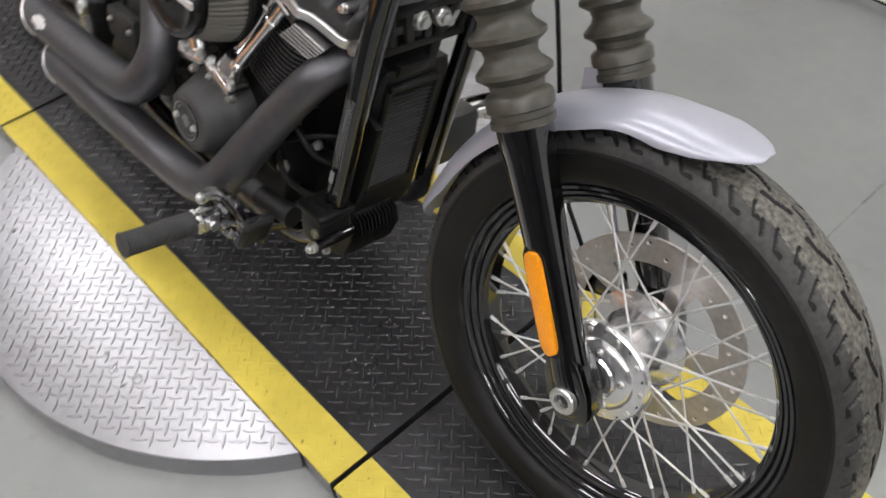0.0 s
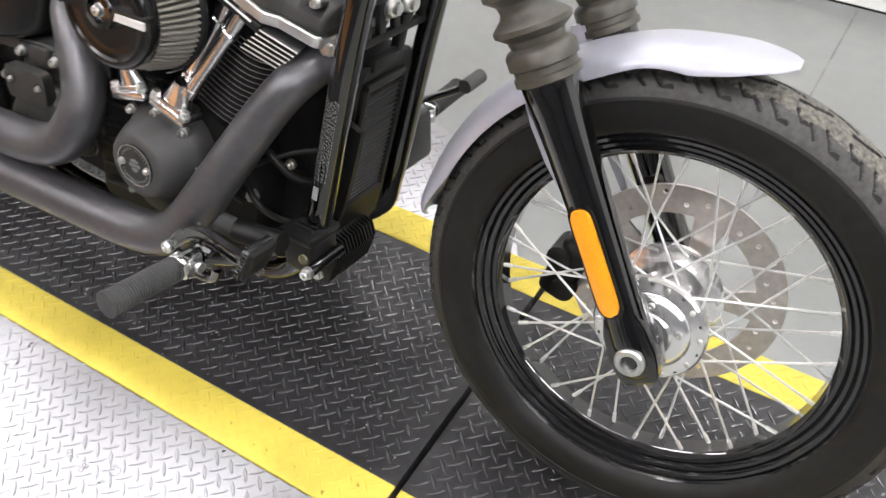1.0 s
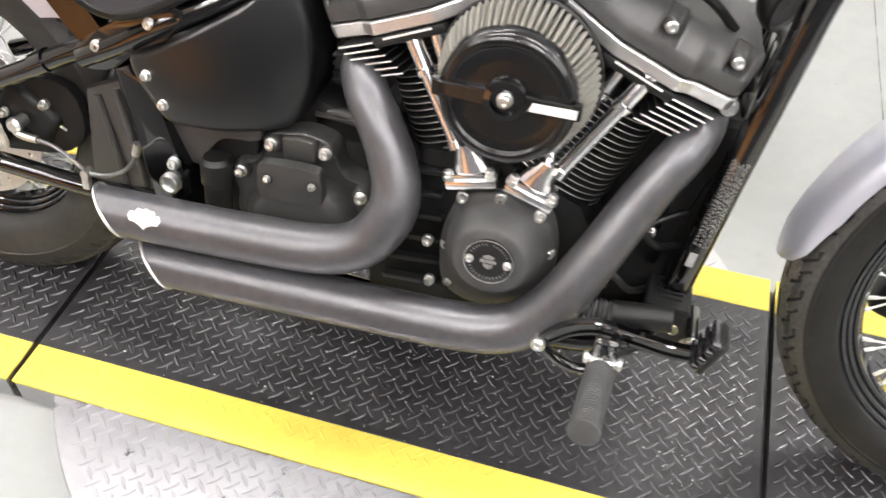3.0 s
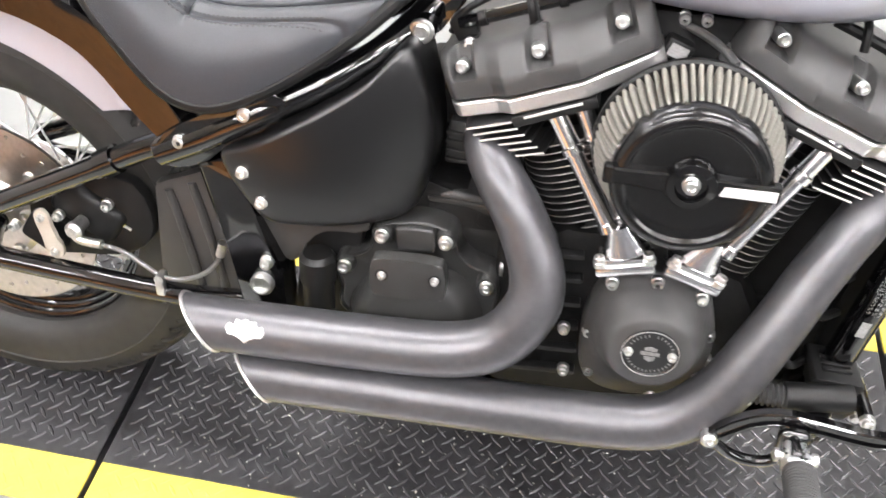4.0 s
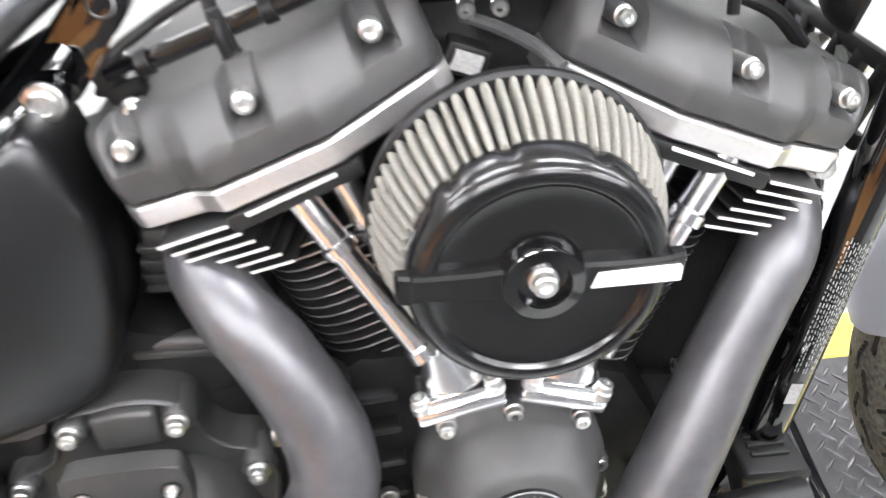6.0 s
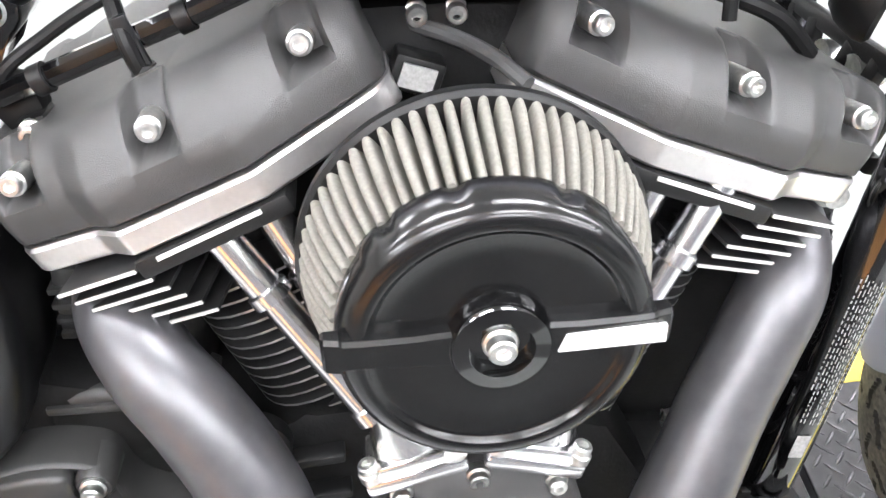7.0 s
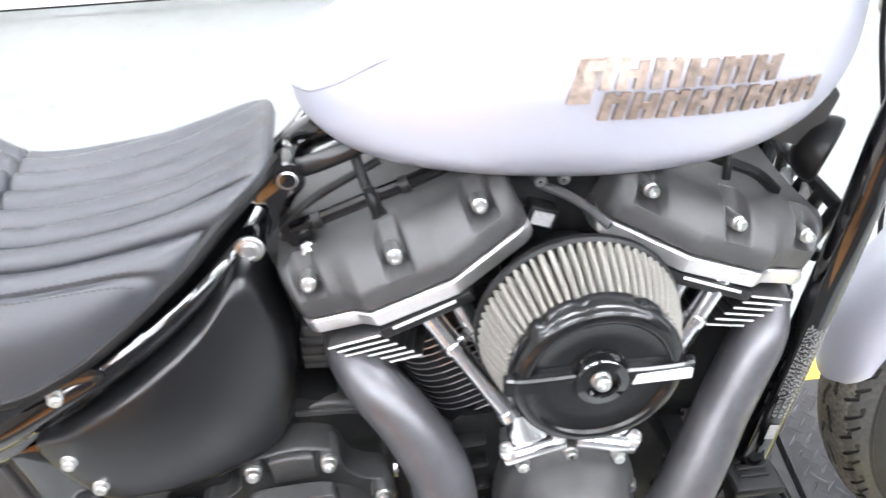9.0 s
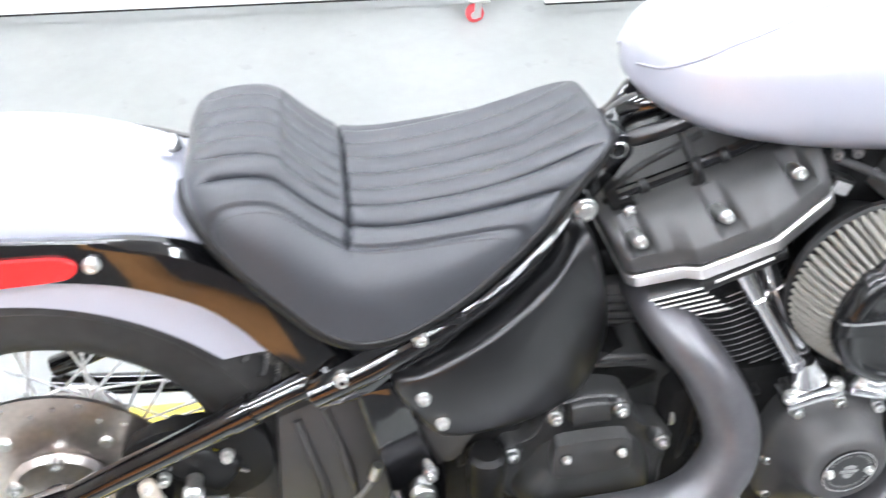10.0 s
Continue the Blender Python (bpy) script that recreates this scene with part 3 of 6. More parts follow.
def fender(name, centre, radius, a0, a1, half, drop, steps=44, across=20, thick=0.003, power=1.15, mat=None, label="satin silver painted mudguard"):
    """A crowned mudguard: half(t) is its half width and drop(t) how far its sides reach in, along t from 0 to 1."""
    rings = []
    for i in range(steps + 1):
        t = i / steps
        a = a0 + (a1 - a0) * t
        h, dr = half(t), drop(t)
        outer, inner = [], []
        for j in range(across + 1):
            s = -1 + 2 * j / across
            v = h * math.sin(s * math.pi / 2)
            fall = dr * (1 - math.cos(s * math.pi / 2)) ** power
            for lst, off in ((outer, 0.0), (inner, thick)):
                r = radius - fall - off * (1 - abs(s) ** 4)
                lst.append((centre[0] + r * math.cos(a), v * (1 - off * abs(s) / max(h, 0.01)), centre[2] + r * math.sin(a)))
        rings.append(outer + inner[::-1])
    bm = bmesh.new()
    loft(bm, rings)
    return part(name, bm, mat or SILVER, bike, label, 50)


steered(fender("front_fender", (FRONT[0] + 0.010, 0.0, FRONT[2]), 0.366, radians(176), radians(80.5), lambda t: 0.058 * min(1, math.sqrt((t + 0.003) / 0.07), math.sqrt((1.004 - t) / 0.10)) ** 0.8, lambda t: (0.032 - 0.008 * math.exp(-((t - 0.74) / 0.08) ** 2) + 0.001 * math.exp(-((t - 0.90) / 0.05) ** 2)) * min(1, 0.35 + 4 * t, 0.15 + 4.8 * (1 - t)), 60))
fender("rear_fender", REAR, 0.440, radians(38), radians(190), lambda t: 0.108, lambda t: 0.138 * min(1, 0.62 + 9.5 * t), 76, 26, power=1.9)
fender("rear_splash_guard", REAR, 0.352, radians(-14), radians(40), lambda t: 0.078, lambda t: 0.018, 24, 12, power=2.0, mat=DARK, label="black plastic splash guard behind the gearbox")

# ---------- small repeated hardware ----------
def bolt_mesh(name, r, h, hexed, mat, socket=True, back=0.004):
    bm = bmesh.new()
    lathe(bm, [(r * 1.25, back), (r * 1.25, -h * 0.22), (r * 1.12, -h * 0.30), (r, -h * 0.32), (r, -h * 0.85), (r * 0.86, -h), (r * 0.52, -h), (r * 0.48, -h * 0.55), (0.0003, -h * 0.5)] if socket else [(r * 1.35, 0.002), (r * 1.35, -h * 0.25), (r, -h * 0.3), (r, -h * 0.88), (r * 0.88, -h), (0.0003, -h)], segs=6 if hexed else 18)
    me = bpy.data.meshes.new(name)
    bmesh.ops.recalc_face_normals(bm, faces=bm.faces)
    bm.to_mesh(me)
    bm.free()
    me.materials.append(mat)
    me.shade_smooth()
    me.set_sharp_from_angle(angle=radians(30))
    return me


CAP_L = bolt_mesh("bolt", 0.0072, 0.010, False, STEEL)
CAP_R = bolt_mesh("bolt", 0.0058, 0.009, False, STEEL, True, 0.022)
CAP_M = bolt_mesh("bolt", 0.0062, 0.009, False, STEEL)
CAP_S = bolt_mesh("bolt", 0.0045, 0.006, False, STEEL)
HEX_M = bolt_mesh("bolt", 0.0085, 0.009, True, STEEL, False)
HEX_L = bolt_mesh("bolt", 0.0068, 0.008, False, STEEL)
HEX_XS = bolt_mesh("bolt", 0.0060, 0.007, True, STEEL, False)


def bolt(mesh, u, v, w, rx=0.0, rz=0.0, parent=None):
    o = new("bolt", mesh)
    o.parent = parent or bike
    o.matrix_basis = pose(u, v, w, rx, random.uniform(0, 60), rz)
    return o


# ---------- fork fittings ----------
bm = bmesh.new()
rings = []
for d, half in ((0.066, 0.004), (0.068, 0.009), (0.075, 0.0125), (0.085, 0.0135), (0.185, 0.0135), (0.195, 0.0125), (0.202, 0.009), (0.204, 0.004)):
    ring = []
    for a, y in ((-half, 0.0), (-half * 0.92, -0.006), (-half * 0.6, -0.008), (half * 0.6, -0.008), (half * 0.92, -0.006), (half, 0.0)):
        p = on_leg(-1, d, a - 0.003)
        ring.append((p[0], -LEG - 0.0245 + y, p[2]))
    rings.append(ring)
loft(bm, rings)
steered(part("side_reflector", bm, AMBER, bike, "amber reflector on the fork slider", 40))
bm = bmesh.new()
rings = []
for d, half in ((0.060, 0.004), (0.063, 0.011), (0.072, 0.0155), (0.085, 0.0165), (0.185, 0.0165), (0.198, 0.0155), (0.207, 0.011), (0.210, 0.004)):
    ring = []
    for a, y in ((-half, 0.008), (-half, -0.002), (half, -0.002), (half, 0.008)):
        p = on_leg(-1, d, a - 0.003)
        ring.append((p[0], -LEG - 0.0245 + y, p[2]))
    rings.append(ring)
loft(bm, rings)
steered(part("reflector_backing", bm, DARK, bike))
for side in (-1, 1):
    # fender mounting lug and bracket
    bm = bmesh.new()
    a, b = on_leg(side, 0.27, -0.03), on_leg(side, 0.345, -0.03)
    y = side * (LEG - 0.03)
    rings = []
    for d, back, front in ((0.115, -0.036, -0.031), (0.165, -0.041, -0.030), (0.215, -0.046, -0.029), (0.25, -0.052, -0.022), (0.30, -0.055, -0.018), (0.35, -0.050, -0.012), (0.375, -0.040, 0.0)):
        ring = []
        for ah, yy in ((back, 0.0), (back, 0.004), (front, 0.004), (front, 0.0)):
            p = on_leg(side, d, ah)
            ring.append((p[0], y + side * yy, p[2]))
        rings.append(ring)
    loft(bm, rings)
    steered(part("fender_bracket", bm, SILVER, bike, "silver mudguard bracket"))
    for d, ah in ((0.245, -0.036), (0.285, -0.036), (0.33, -0.03)):
        p = on_leg(side, d, ah)
        if side < 0:
            steered(bolt(CAP_M, p[0], y - 0.004, p[2]))
    # pinch end of the slider round the axle
    bm = bmesh.new()
    rings = []
    for d, half in ((-0.038, 0.018), (-0.030, 0.026), (0.0, 0.031), (0.035, 0.028), (0.06, 0.020)):
        ring = []
        for ah, yy in ((-half, -0.020), (-half, 0.020), (half, 0.020), (half, -0.020)):
            p = on_leg(side, d, ah)
            ring.append((p[0], side * LEG + yy, p[2]))
        rings.append(ring)
    loft(bm, rings)
    bmesh.ops.bevel(bm, geom=list(bm.edges), offset=0.004, segments=2, affect="EDGES", profile=0.5)
    steered(part("axle_clamp", bm, GLOSS, bike, "gloss black axle clamp"))
# front caliper, on the far side of the disc
bm = bmesh.new()
block(bm, (0.050, 0.060, 0.105), Matrix.Translation((1.478, 0.082, 0.295)) @ Matrix.Rotation(radians(18), 4, "Y"), 0.014, 3)
for dw in (-0.025, 0.025):
    lathe(bm, [(0.018, 0.1), (0.018, 0.045), (0.012, 0.042)], (1.476 - dw * 0.3, 0.0, 0.295 + dw), segs=20)
steered(part("front_brake_caliper", bm, DARK, bike, "black brake caliper"))
bm = bmesh.new()
block(bm, (0.09, 0.012, 0.05), Matrix.Translation((1.53, 0.088, 0.345)) @ Matrix.Rotation(radians(-20), 4, "Y"), 0.008, 2)
steered(part("caliper_bracket", bm, GLOSS, bike))
bm = bmesh.new()
tube(bm, [(1.47, 0.10, 0.36), (1.40, 0.10, 0.45), (1.372, 0.095, 0.555), (1.335, 0.09, 0.68), (1.30, 0.08, 0.80), (1.29, 0.06, 0.95)], 0.0035, 10, 6)
part("brake_hose", bm, DARK, bike, "thin black front brake hose")

# ---------- exhaust ----------
PIPES = (("upper_exhaust", [(0.30, -0.215, 0.3105), (0.45, -0.215, 0.315), (0.58, -0.215, 0.321), (0.68, -0.214, 0.329), (0.738, -0.209, 0.350), (0.771, -0.198, 0.395), (0.774, -0.185, 0.430), (0.762, -0.173, 0.465), (0.741, -0.160, 0.503), (0.717, -0.143, 0.532), (0.698, -0.112, 0.552), (0.692, -0.065, 0.560)], (0.366, 0.312), (0.0340, 0.0340, 0.0340, 0.0338, 0.0335, 0.0330, 0.0322, 0.0312, 0.0300, 0.0288, 0.0280, 0.0275)),
         ("lower_exhaust", [(0.34, -0.215, 0.2365), (0.55, -0.215, 0.243), (0.75, -0.215, 0.250), (0.88, -0.215, 0.256), (0.950, -0.213, 0.272), (0.990, -0.209, 0.308), (1.014, -0.202, 0.345), (1.034, -0.190, 0.383), (1.054, -0.175, 0.422), (1.074, -0.158, 0.462), (1.097, -0.142, 0.503), (1.117, -0.125, 0.534), (1.129, -0.095, 0.552), (1.132, -0.06, 0.560)], (0.428, 0.241), (0.0335, 0.0335, 0.0335, 0.0335, 0.0333, 0.0330, 0.0322, 0.0312, 0.0302, 0.0294, 0.0288, 0.0284, 0.0280, 0.0280)))
for name, pts, tip, rad in PIPES:
    bm = bmesh.new()
    n = len(pts)
    tube(bm, [(*p, r) for p, r in zip(pts, rad)], 0.04, 44, 10)
    no = Vector((-0.83, -0.36, -0.56))
    cut = bmesh.ops.bisect_plane(bm, geom=list(bm.verts) + list(bm.edges) + list(bm.faces), plane_co=(tip[0], -0.215, tip[1]), plane_no=no, clear_outer=True)
    rim_loop = [v.co.copy() for v in cut["geom_cut"] if isinstance(v, bmesh.types.BMVert)]
    pipe = part(name, bm, EXHAUST, bike, "satin graphite exhaust pipe with a slash-cut tip", 40)
    c = sum(rim_loop, Vector()) / len(rim_loop)
    e1 = Vector((0.56, 0, -0.83)).normalized()
    rim_loop.sort(key=lambda p: math.atan2((p - c).y, (p - c).dot(e1)))
    bm = bmesh.new()
    loop = [tuple(p) for p in rim_loop]
    tube(bm, loop + loop[:1], 0.0024, 8, 1, caps=False)
    part("tip_edge", bm, MACHINED, pipe, "bright cut edge of the tip")
    bm = bmesh.new()
    inner = [c + (p - c) * 0.95 for p in rim_loop]
    deep = [p + Vector((0.12, 0, 0.002)) for p in inner]
    loft(bm, [[tuple(p) for p in inner], [tuple(p) for p in deep]], caps=False)
    bm.faces.new([v for v in bm.verts][len(inner):])
    part("tip_bore", bm, DARK, pipe, "sooty black bore")
# maker's plate on the upper pipe: plain bright lozenge shapes
upper = [o for o in bike.children if o.name.startswith("upper_exhaust")][0]
bm = bmesh.new()
face = []
half_plate = [(x * 0.85, z * 0.85) for x, z in [(0.0, 0.016), (0.006, 0.013), (0.015, 0.014), (0.017, 0.007), (0.025, 0.008), (0.029, 0.0), (0.025, -0.008), (0.015, -0.009), (0.007, -0.013), (0.0, -0.019)]]
for a, b in half_plate + [(-x, z) for x, z in half_plate[-2:0:-1]]:
    ang = radians(34) + b / 0.0345
    face.append(bm.verts.new((0.436 + a, -0.215 - 0.0352 * math.cos(ang), 0.3145 + 0.0352 * math.sin(ang))))
bm.faces.new(face)
part("name_plate", bm, BRIGHT, upper, "small bright metal badge", 0)
# ---------- fuel tank ----------
TANK = [(0.664, 0.8085, 0.01, 0.01, 0.01), (0.671, 0.8085, 0.035, 0.028, 0.026), (0.692, 0.8085, 0.068, 0.045, 0.044), (0.725, 0.8095, 0.094, 0.058, 0.062), (0.78, 0.8135, 0.117, 0.07, 0.08), (0.86, 0.8185, 0.134, 0.078, 0.096), (0.95, 0.8225, 0.143, 0.084, 0.105), (1.03, 0.8285, 0.143, 0.088, 0.107), (1.09, 0.8365, 0.134, 0.088, 0.103), (1.14, 0.8465, 0.115, 0.082, 0.09), (1.175, 0.8565, 0.085, 0.065, 0.067), (1.19, 0.8625, 0.05, 0.04, 0.04), (1.196, 0.8645, 0.015, 0.012, 0.012)]


def tank_point(u, mid, half, up, down, a):
    ca, sa = math.cos(a), math.sin(a)
    pw = 0.58 if sa < 0 else 0.9
    v = half * math.copysign(abs(ca) ** pw, ca)
    w = mid + (up if sa > 0 else down) * math.copysign(abs(sa) ** pw, sa)
    return (u, v, w)


bm = bmesh.new()
tank_line = spline(TANK, 5)
loft(bm, [[tank_point(*q, 2 * math.pi * k / 44) for k in range(44)] for q in tank_line])
tank = part("fuel_tank", bm, SILVER, bike, "satin silver teardrop fuel tank", 70)
for sgn in (-1, 1):
    # crease between the flank and the upper panel, rising from the tail
    crease = spline([(0.668, -0.03, 0.81), (0.675, -0.046, 0.813), (0.687, -0.061, 0.8164), (0.712, -0.08, 0.831), (0.741, -0.0873, 0.8467), (0.777, -0.0893, 0.8607), (0.8145, -0.0835, 0.8745), (0.8807, -0.0715, 0.8897), (0.96, -0.06, 0.8995), (1.06, -0.05, 0.9075)], 5)
    bm = bmesh.new()
    tube(bm, [(q[0], sgn * -q[1], q[2]) for q in crease], 0.0019, 6, 1)
    part("tank_seam", bm, material("tank_seam_grey", (0.25, 0.25, 0.28), 0.4), tank)
# tank badge: brownish chrome bars in two rows, plain shapes
BADGE = material("aged_brown_chrome", (0.25, 0.20, 0.165), 0.42, metal=0.45, spread=0.4, scale=120)


def tank_side(u, w):
    q = min(tank_line, key=lambda p: abs(p[0] - u))
    s = (w - q[1]) / (q[3] if w > q[1] else q[4])
    pw = 0.9 if s > 0 else 0.58
    sa = math.copysign(min(0.999, abs(s)) ** (1 / pw), s)
    return -q[2] * math.sqrt(1 - sa * sa) ** pw


def badge_bar(outline):
    bm = bmesh.new()
    a = [bm.verts.new((u, tank_side(u, w) - 0.001, w)) for u, w in outline]
    b = [bm.verts.new((u, tank_side(u, w) - 0.0042, w)) for u, w in outline]
    n = len(outline)
    bm.faces.new(a)
    bm.faces.new(b[::-1])
    for i in range(n):
        bm.faces.new((a[i], a[(i + 1) % n], b[(i + 1) % n], b[i]))
    return part("badge_bar", bm, BADGE, tank, "", 0)


for row, (u0, u1, w0, w1, hi, count) in enumerate(((0.905, 1.075, 0.833, 0.829, 0.025, 6), (0.920, 1.118, 0.806, 0.803, 0.024, 8))):
    step = (u1 - u0) / count
    for k in range(count):
        t = k / count
        a = u0 + k * step
        w = w0 + (w1 - w0) * t
        tall = hi * (1 - 0.12 * t)
        lean = 0.006
        for p0, p1 in (((a, w), (a + step * 0.32, w + tall)), ((a + step * 0.52, w), (a + step * 0.84, w + tall * (0.9 if k % 2 else 1.0)))):
            badge_bar([(p0[0], p0[1]), (p1[0], p0[1]), (p1[0] + lean, p1[1]), (p0[0] + lean, p1[1])])
        badge_bar([(a + step * 0.2, w + tall * (0.38 if k % 2 else 0.62)), (a + step * 0.7, w + tall * (0.38 if k % 2 else 0.62)), (a + step * 0.72, w + tall * (0.62 if k % 2 else 0.88)), (a + step * 0.22, w + tall * (0.62 if k % 2 else 0.88))])
badge_bar([(0.893, 0.822), (0.912, 0.822), (0.925, 0.857), (0.906, 0.857)])

# ---------- seat ----------
SEAT = [(0.2, 0.735, 0.045, 0.726), (0.206, 0.75, 0.095, 0.724), (0.222, 0.761, 0.128, 0.71), (0.25, 0.768, 0.15, 0.682), (0.29, 0.765, 0.164, 0.643), (0.325, 0.735, 0.17, 0.609), (0.36, 0.709, 0.171, 0.592), (0.4, 0.704, 0.169, 0.594), (0.45, 0.708, 0.162, 0.615), (0.5, 0.716, 0.149, 0.646), (0.55, 0.728, 0.13, 0.682), (0.59, 0.741, 0.109, 0.717), (0.618, 0.75, 0.092, 0.739), (0.634, 0.753, 0.074, 0.748), (0.641, 0.749, 0.05, 0.746)]
PLEAT_STEP, SEAM_V = 0.0372, 0.137


def seat_point(q, a):
    """A point of the seat's skin at the station q and the angle a over it, from 0 on one side to pi on the other."""
    u, top, half, low = q
    ca, sa = math.cos(a), max(0.0, math.sin(a))
    v = -half * math.copysign(abs(ca) ** 0.62, ca)
    rise = sa ** 0.75
    dish = 0.010 * max(0.0, 1 - abs(ca) * 1.6) * (1 if u > 0.3 else 0.4)
    dish *= min(1.0, max(0.0, (top - low - 0.006) / 0.04))
    w = low + (top - low) * rise - dish
    n = Vector((0, -ca, sa)).normalized()
    inside = min(1.0, max(0.0, (SEAM_V - abs(v)) / 0.008))
    k = abs(v) / (PLEAT_STEP * (0.96 + 0.10 * min(1.0, max(0.0, (u - 0.36) / 0.25))))
    pleat = (abs(math.sin(math.pi * k)) ** 0.45 - 1.0) * 0.0140 * inside
    pleat *= min(1.0, max(0.0, (u - 0.215) / 0.02)) * min(1.0, max(0.0, (0.632 - u) / 0.03))
    crease = -0.009 * math.exp(-((u - 0.346 - 0.016 * max(0.0, sa)) / 0.0026) ** 2) * min(1.0, max(0.0, (0.150 - abs(v)) / 0.02))
    seam = -0.0035 * math.exp(-((abs(v) - SEAM_V) / 0.0022) ** 2)
    return tuple(Vector((u, v, w)) + n * (pleat + crease + seam))


bm = bmesh.new()
stations = spline(SEAT, 16)
loft(bm, [[seat_point(q, math.pi * k / 420) for k in range(421)] for q in stations], caps=True)
seat = part("seat", bm, LEATHER, bike, "charcoal vinyl solo seat with stitched pleats", 70)
for off in (-0.004, 0.004):
    bm = bmesh.new()
    line = []
    for q in stations:
        if q[2] > SEAM_V + 0.006:
            line.append(seat_point(q, math.acos(((SEAM_V + off) / q[2]) ** (1 / 0.62))))
    for i in range(0, len(line) - 1, 2):
        tube(bm, [line[i], line[i + 1]], 0.0007, 5, 1)
    part("stitching", bm, DARK, seat, "black stitched seam", kind="stuff")
bm = bmesh.new()
tube(bm, [(q[0], -q[2] + 0.007, q[3] - 0.006) for q in stations[6:]], 0.0085, 10, 1)
part("seat_edge", bm, DARK, seat, "black rubber edge of the seat pan")
bm = bmesh.new()
lathe(bm, [(0.010, 0.0), (0.012, 0.004), (0.010, 0.012), (0.006, 0.018), (0.001, 0.019)], (0.185, 0.0, 0.729), "z", 20)
part("seat_screw", bm, CHROME, seat, "chrome knurled seat screw")

# ---------- side cover ----------
bm = bmesh.new()
# each corner: u, w and how far it tucks in under the tank
cover = rounded([(0.393, 0.527, 0.0), (0.43, 0.548, 0.0), (0.498, 0.588, 0.007), (0.562, 0.629, 0.024), (0.603, 0.666, 0.04), (0.625, 0.619, 0.046), (0.638, 0.556, 0.046), (0.632, 0.503, 0.046), (0.609, 0.46, 0.042), (0.549, 0.448, 0.02), (0.489, 0.446, 0.006), (0.447, 0.446, 0.001), (0.425, 0.468, 0.0)], 5)
cu, cw = 0.53, 0.54


def cover_skin(u, w):
    tuck = max(0.0, (u - 0.42) / 0.20)
    return -0.188 + 0.95 * (u - 0.52) ** 2 + 1.25 * (w - 0.53) ** 2 + 0.042 * tuck * tuck


rings = []
for k, back in ((1.0, 0.085), (1.0, 0.016), (0.994, 0.009), (0.982, 0.0045), (0.962, 0.0018), (0.93, 0.0004), (0.88, 0.0), (0.78, 0.0), (0.64, 0.0), (0.48, 0.0), (0.3, 0.0), (0.12, 0.0)):
    ring = []
    for u, w, _ in cover:
        p, q = cu + (u - cu) * k, cw + (w - cw) * k
        ring.append((p, cover_skin(p, q) + back, q))
    rings.append(ring)
loft(bm, rings)
side_cover = part("side_cover", bm, SATIN, bike, "satin black side cover", 60)
for u, w in ((0.424, 0.515), (0.444, 0.477)):
    bolt(CAP_M, u, cover_skin(u, w) + 0.001, w, parent=side_cover)
bm = bmesh.new()
prism(bm, rounded([(0.420, 0.428), (0.500, 0.440), (0.556, 0.446), (0.560, 0.424), (0.525, 0.420), (0.490, 0.413), (0.478, 0.392), (0.468, 0.368), (0.447, 0.368)], 2), -0.118, -0.132, 0.004)
part("battery_bracket", bm, SHIELD, bike, "grey-black plastic bracket under the side cover")
bm = bmesh.new()
prism(bm, [(0.4726, 0.412), (0.552, 0.420), (0.545, 0.377), (0.514, 0.3688), (0.4725, 0.330)], -0.06, -0.117, 0.005)
part("fuse_box", bm, DARK, bike, "black box behind the oil filler")
bm = bmesh.new()
lathe(bm, [(0.020, 0.0), (0.020, 0.05), (0.023, 0.052), (0.023, 0.085), (0.018, 0.092)], (0.500, -0.150, 0.305), "z", 24)
part("oil_filler_cap", bm, DARK, bike, "black oil filler neck and cap")

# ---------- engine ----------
# VOID on the inner castings puts their deep shade into the colour
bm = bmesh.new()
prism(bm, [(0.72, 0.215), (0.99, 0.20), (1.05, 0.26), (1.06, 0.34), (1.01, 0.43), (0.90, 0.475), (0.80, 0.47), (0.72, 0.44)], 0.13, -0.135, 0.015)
crankcase = part("crankcase", bm, VOID, bike, "black engine crankcase, darkened as deep shade")
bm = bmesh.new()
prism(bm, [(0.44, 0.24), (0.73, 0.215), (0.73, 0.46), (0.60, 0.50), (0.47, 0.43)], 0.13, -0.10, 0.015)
part("gearbox", bm, VOID, bike, "black gearbox case, darkened as deep shade")
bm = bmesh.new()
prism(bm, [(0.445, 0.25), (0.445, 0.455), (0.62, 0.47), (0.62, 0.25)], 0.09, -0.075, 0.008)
part("gearbox_mount", bm, VOID, bike, "black casting between gearbox and frame, darkened as deep shade")
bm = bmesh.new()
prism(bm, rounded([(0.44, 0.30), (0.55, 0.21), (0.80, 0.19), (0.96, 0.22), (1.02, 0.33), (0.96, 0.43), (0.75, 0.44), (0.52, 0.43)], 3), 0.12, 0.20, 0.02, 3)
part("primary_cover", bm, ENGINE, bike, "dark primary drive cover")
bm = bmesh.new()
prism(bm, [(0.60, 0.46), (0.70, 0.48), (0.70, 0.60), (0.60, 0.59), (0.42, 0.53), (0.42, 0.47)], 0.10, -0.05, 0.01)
part("oil_tank", bm, VOID, bike, "black tank and wiring behind the side cover, darkened as deep shade")
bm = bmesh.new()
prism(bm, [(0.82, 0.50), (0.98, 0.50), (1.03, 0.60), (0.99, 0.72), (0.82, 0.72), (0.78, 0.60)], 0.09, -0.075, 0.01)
part("intake_manifold", bm, VOID, bike, "black intake body between the cylinders, darkened as deep shade")
CRANK = (0.905, 0.300)


def vee_m(sign):
    return Matrix.Translation((CRANK[0], 0, CRANK[1])) @ Matrix.Rotation(radians(22.5) * sign, 4, "Y")


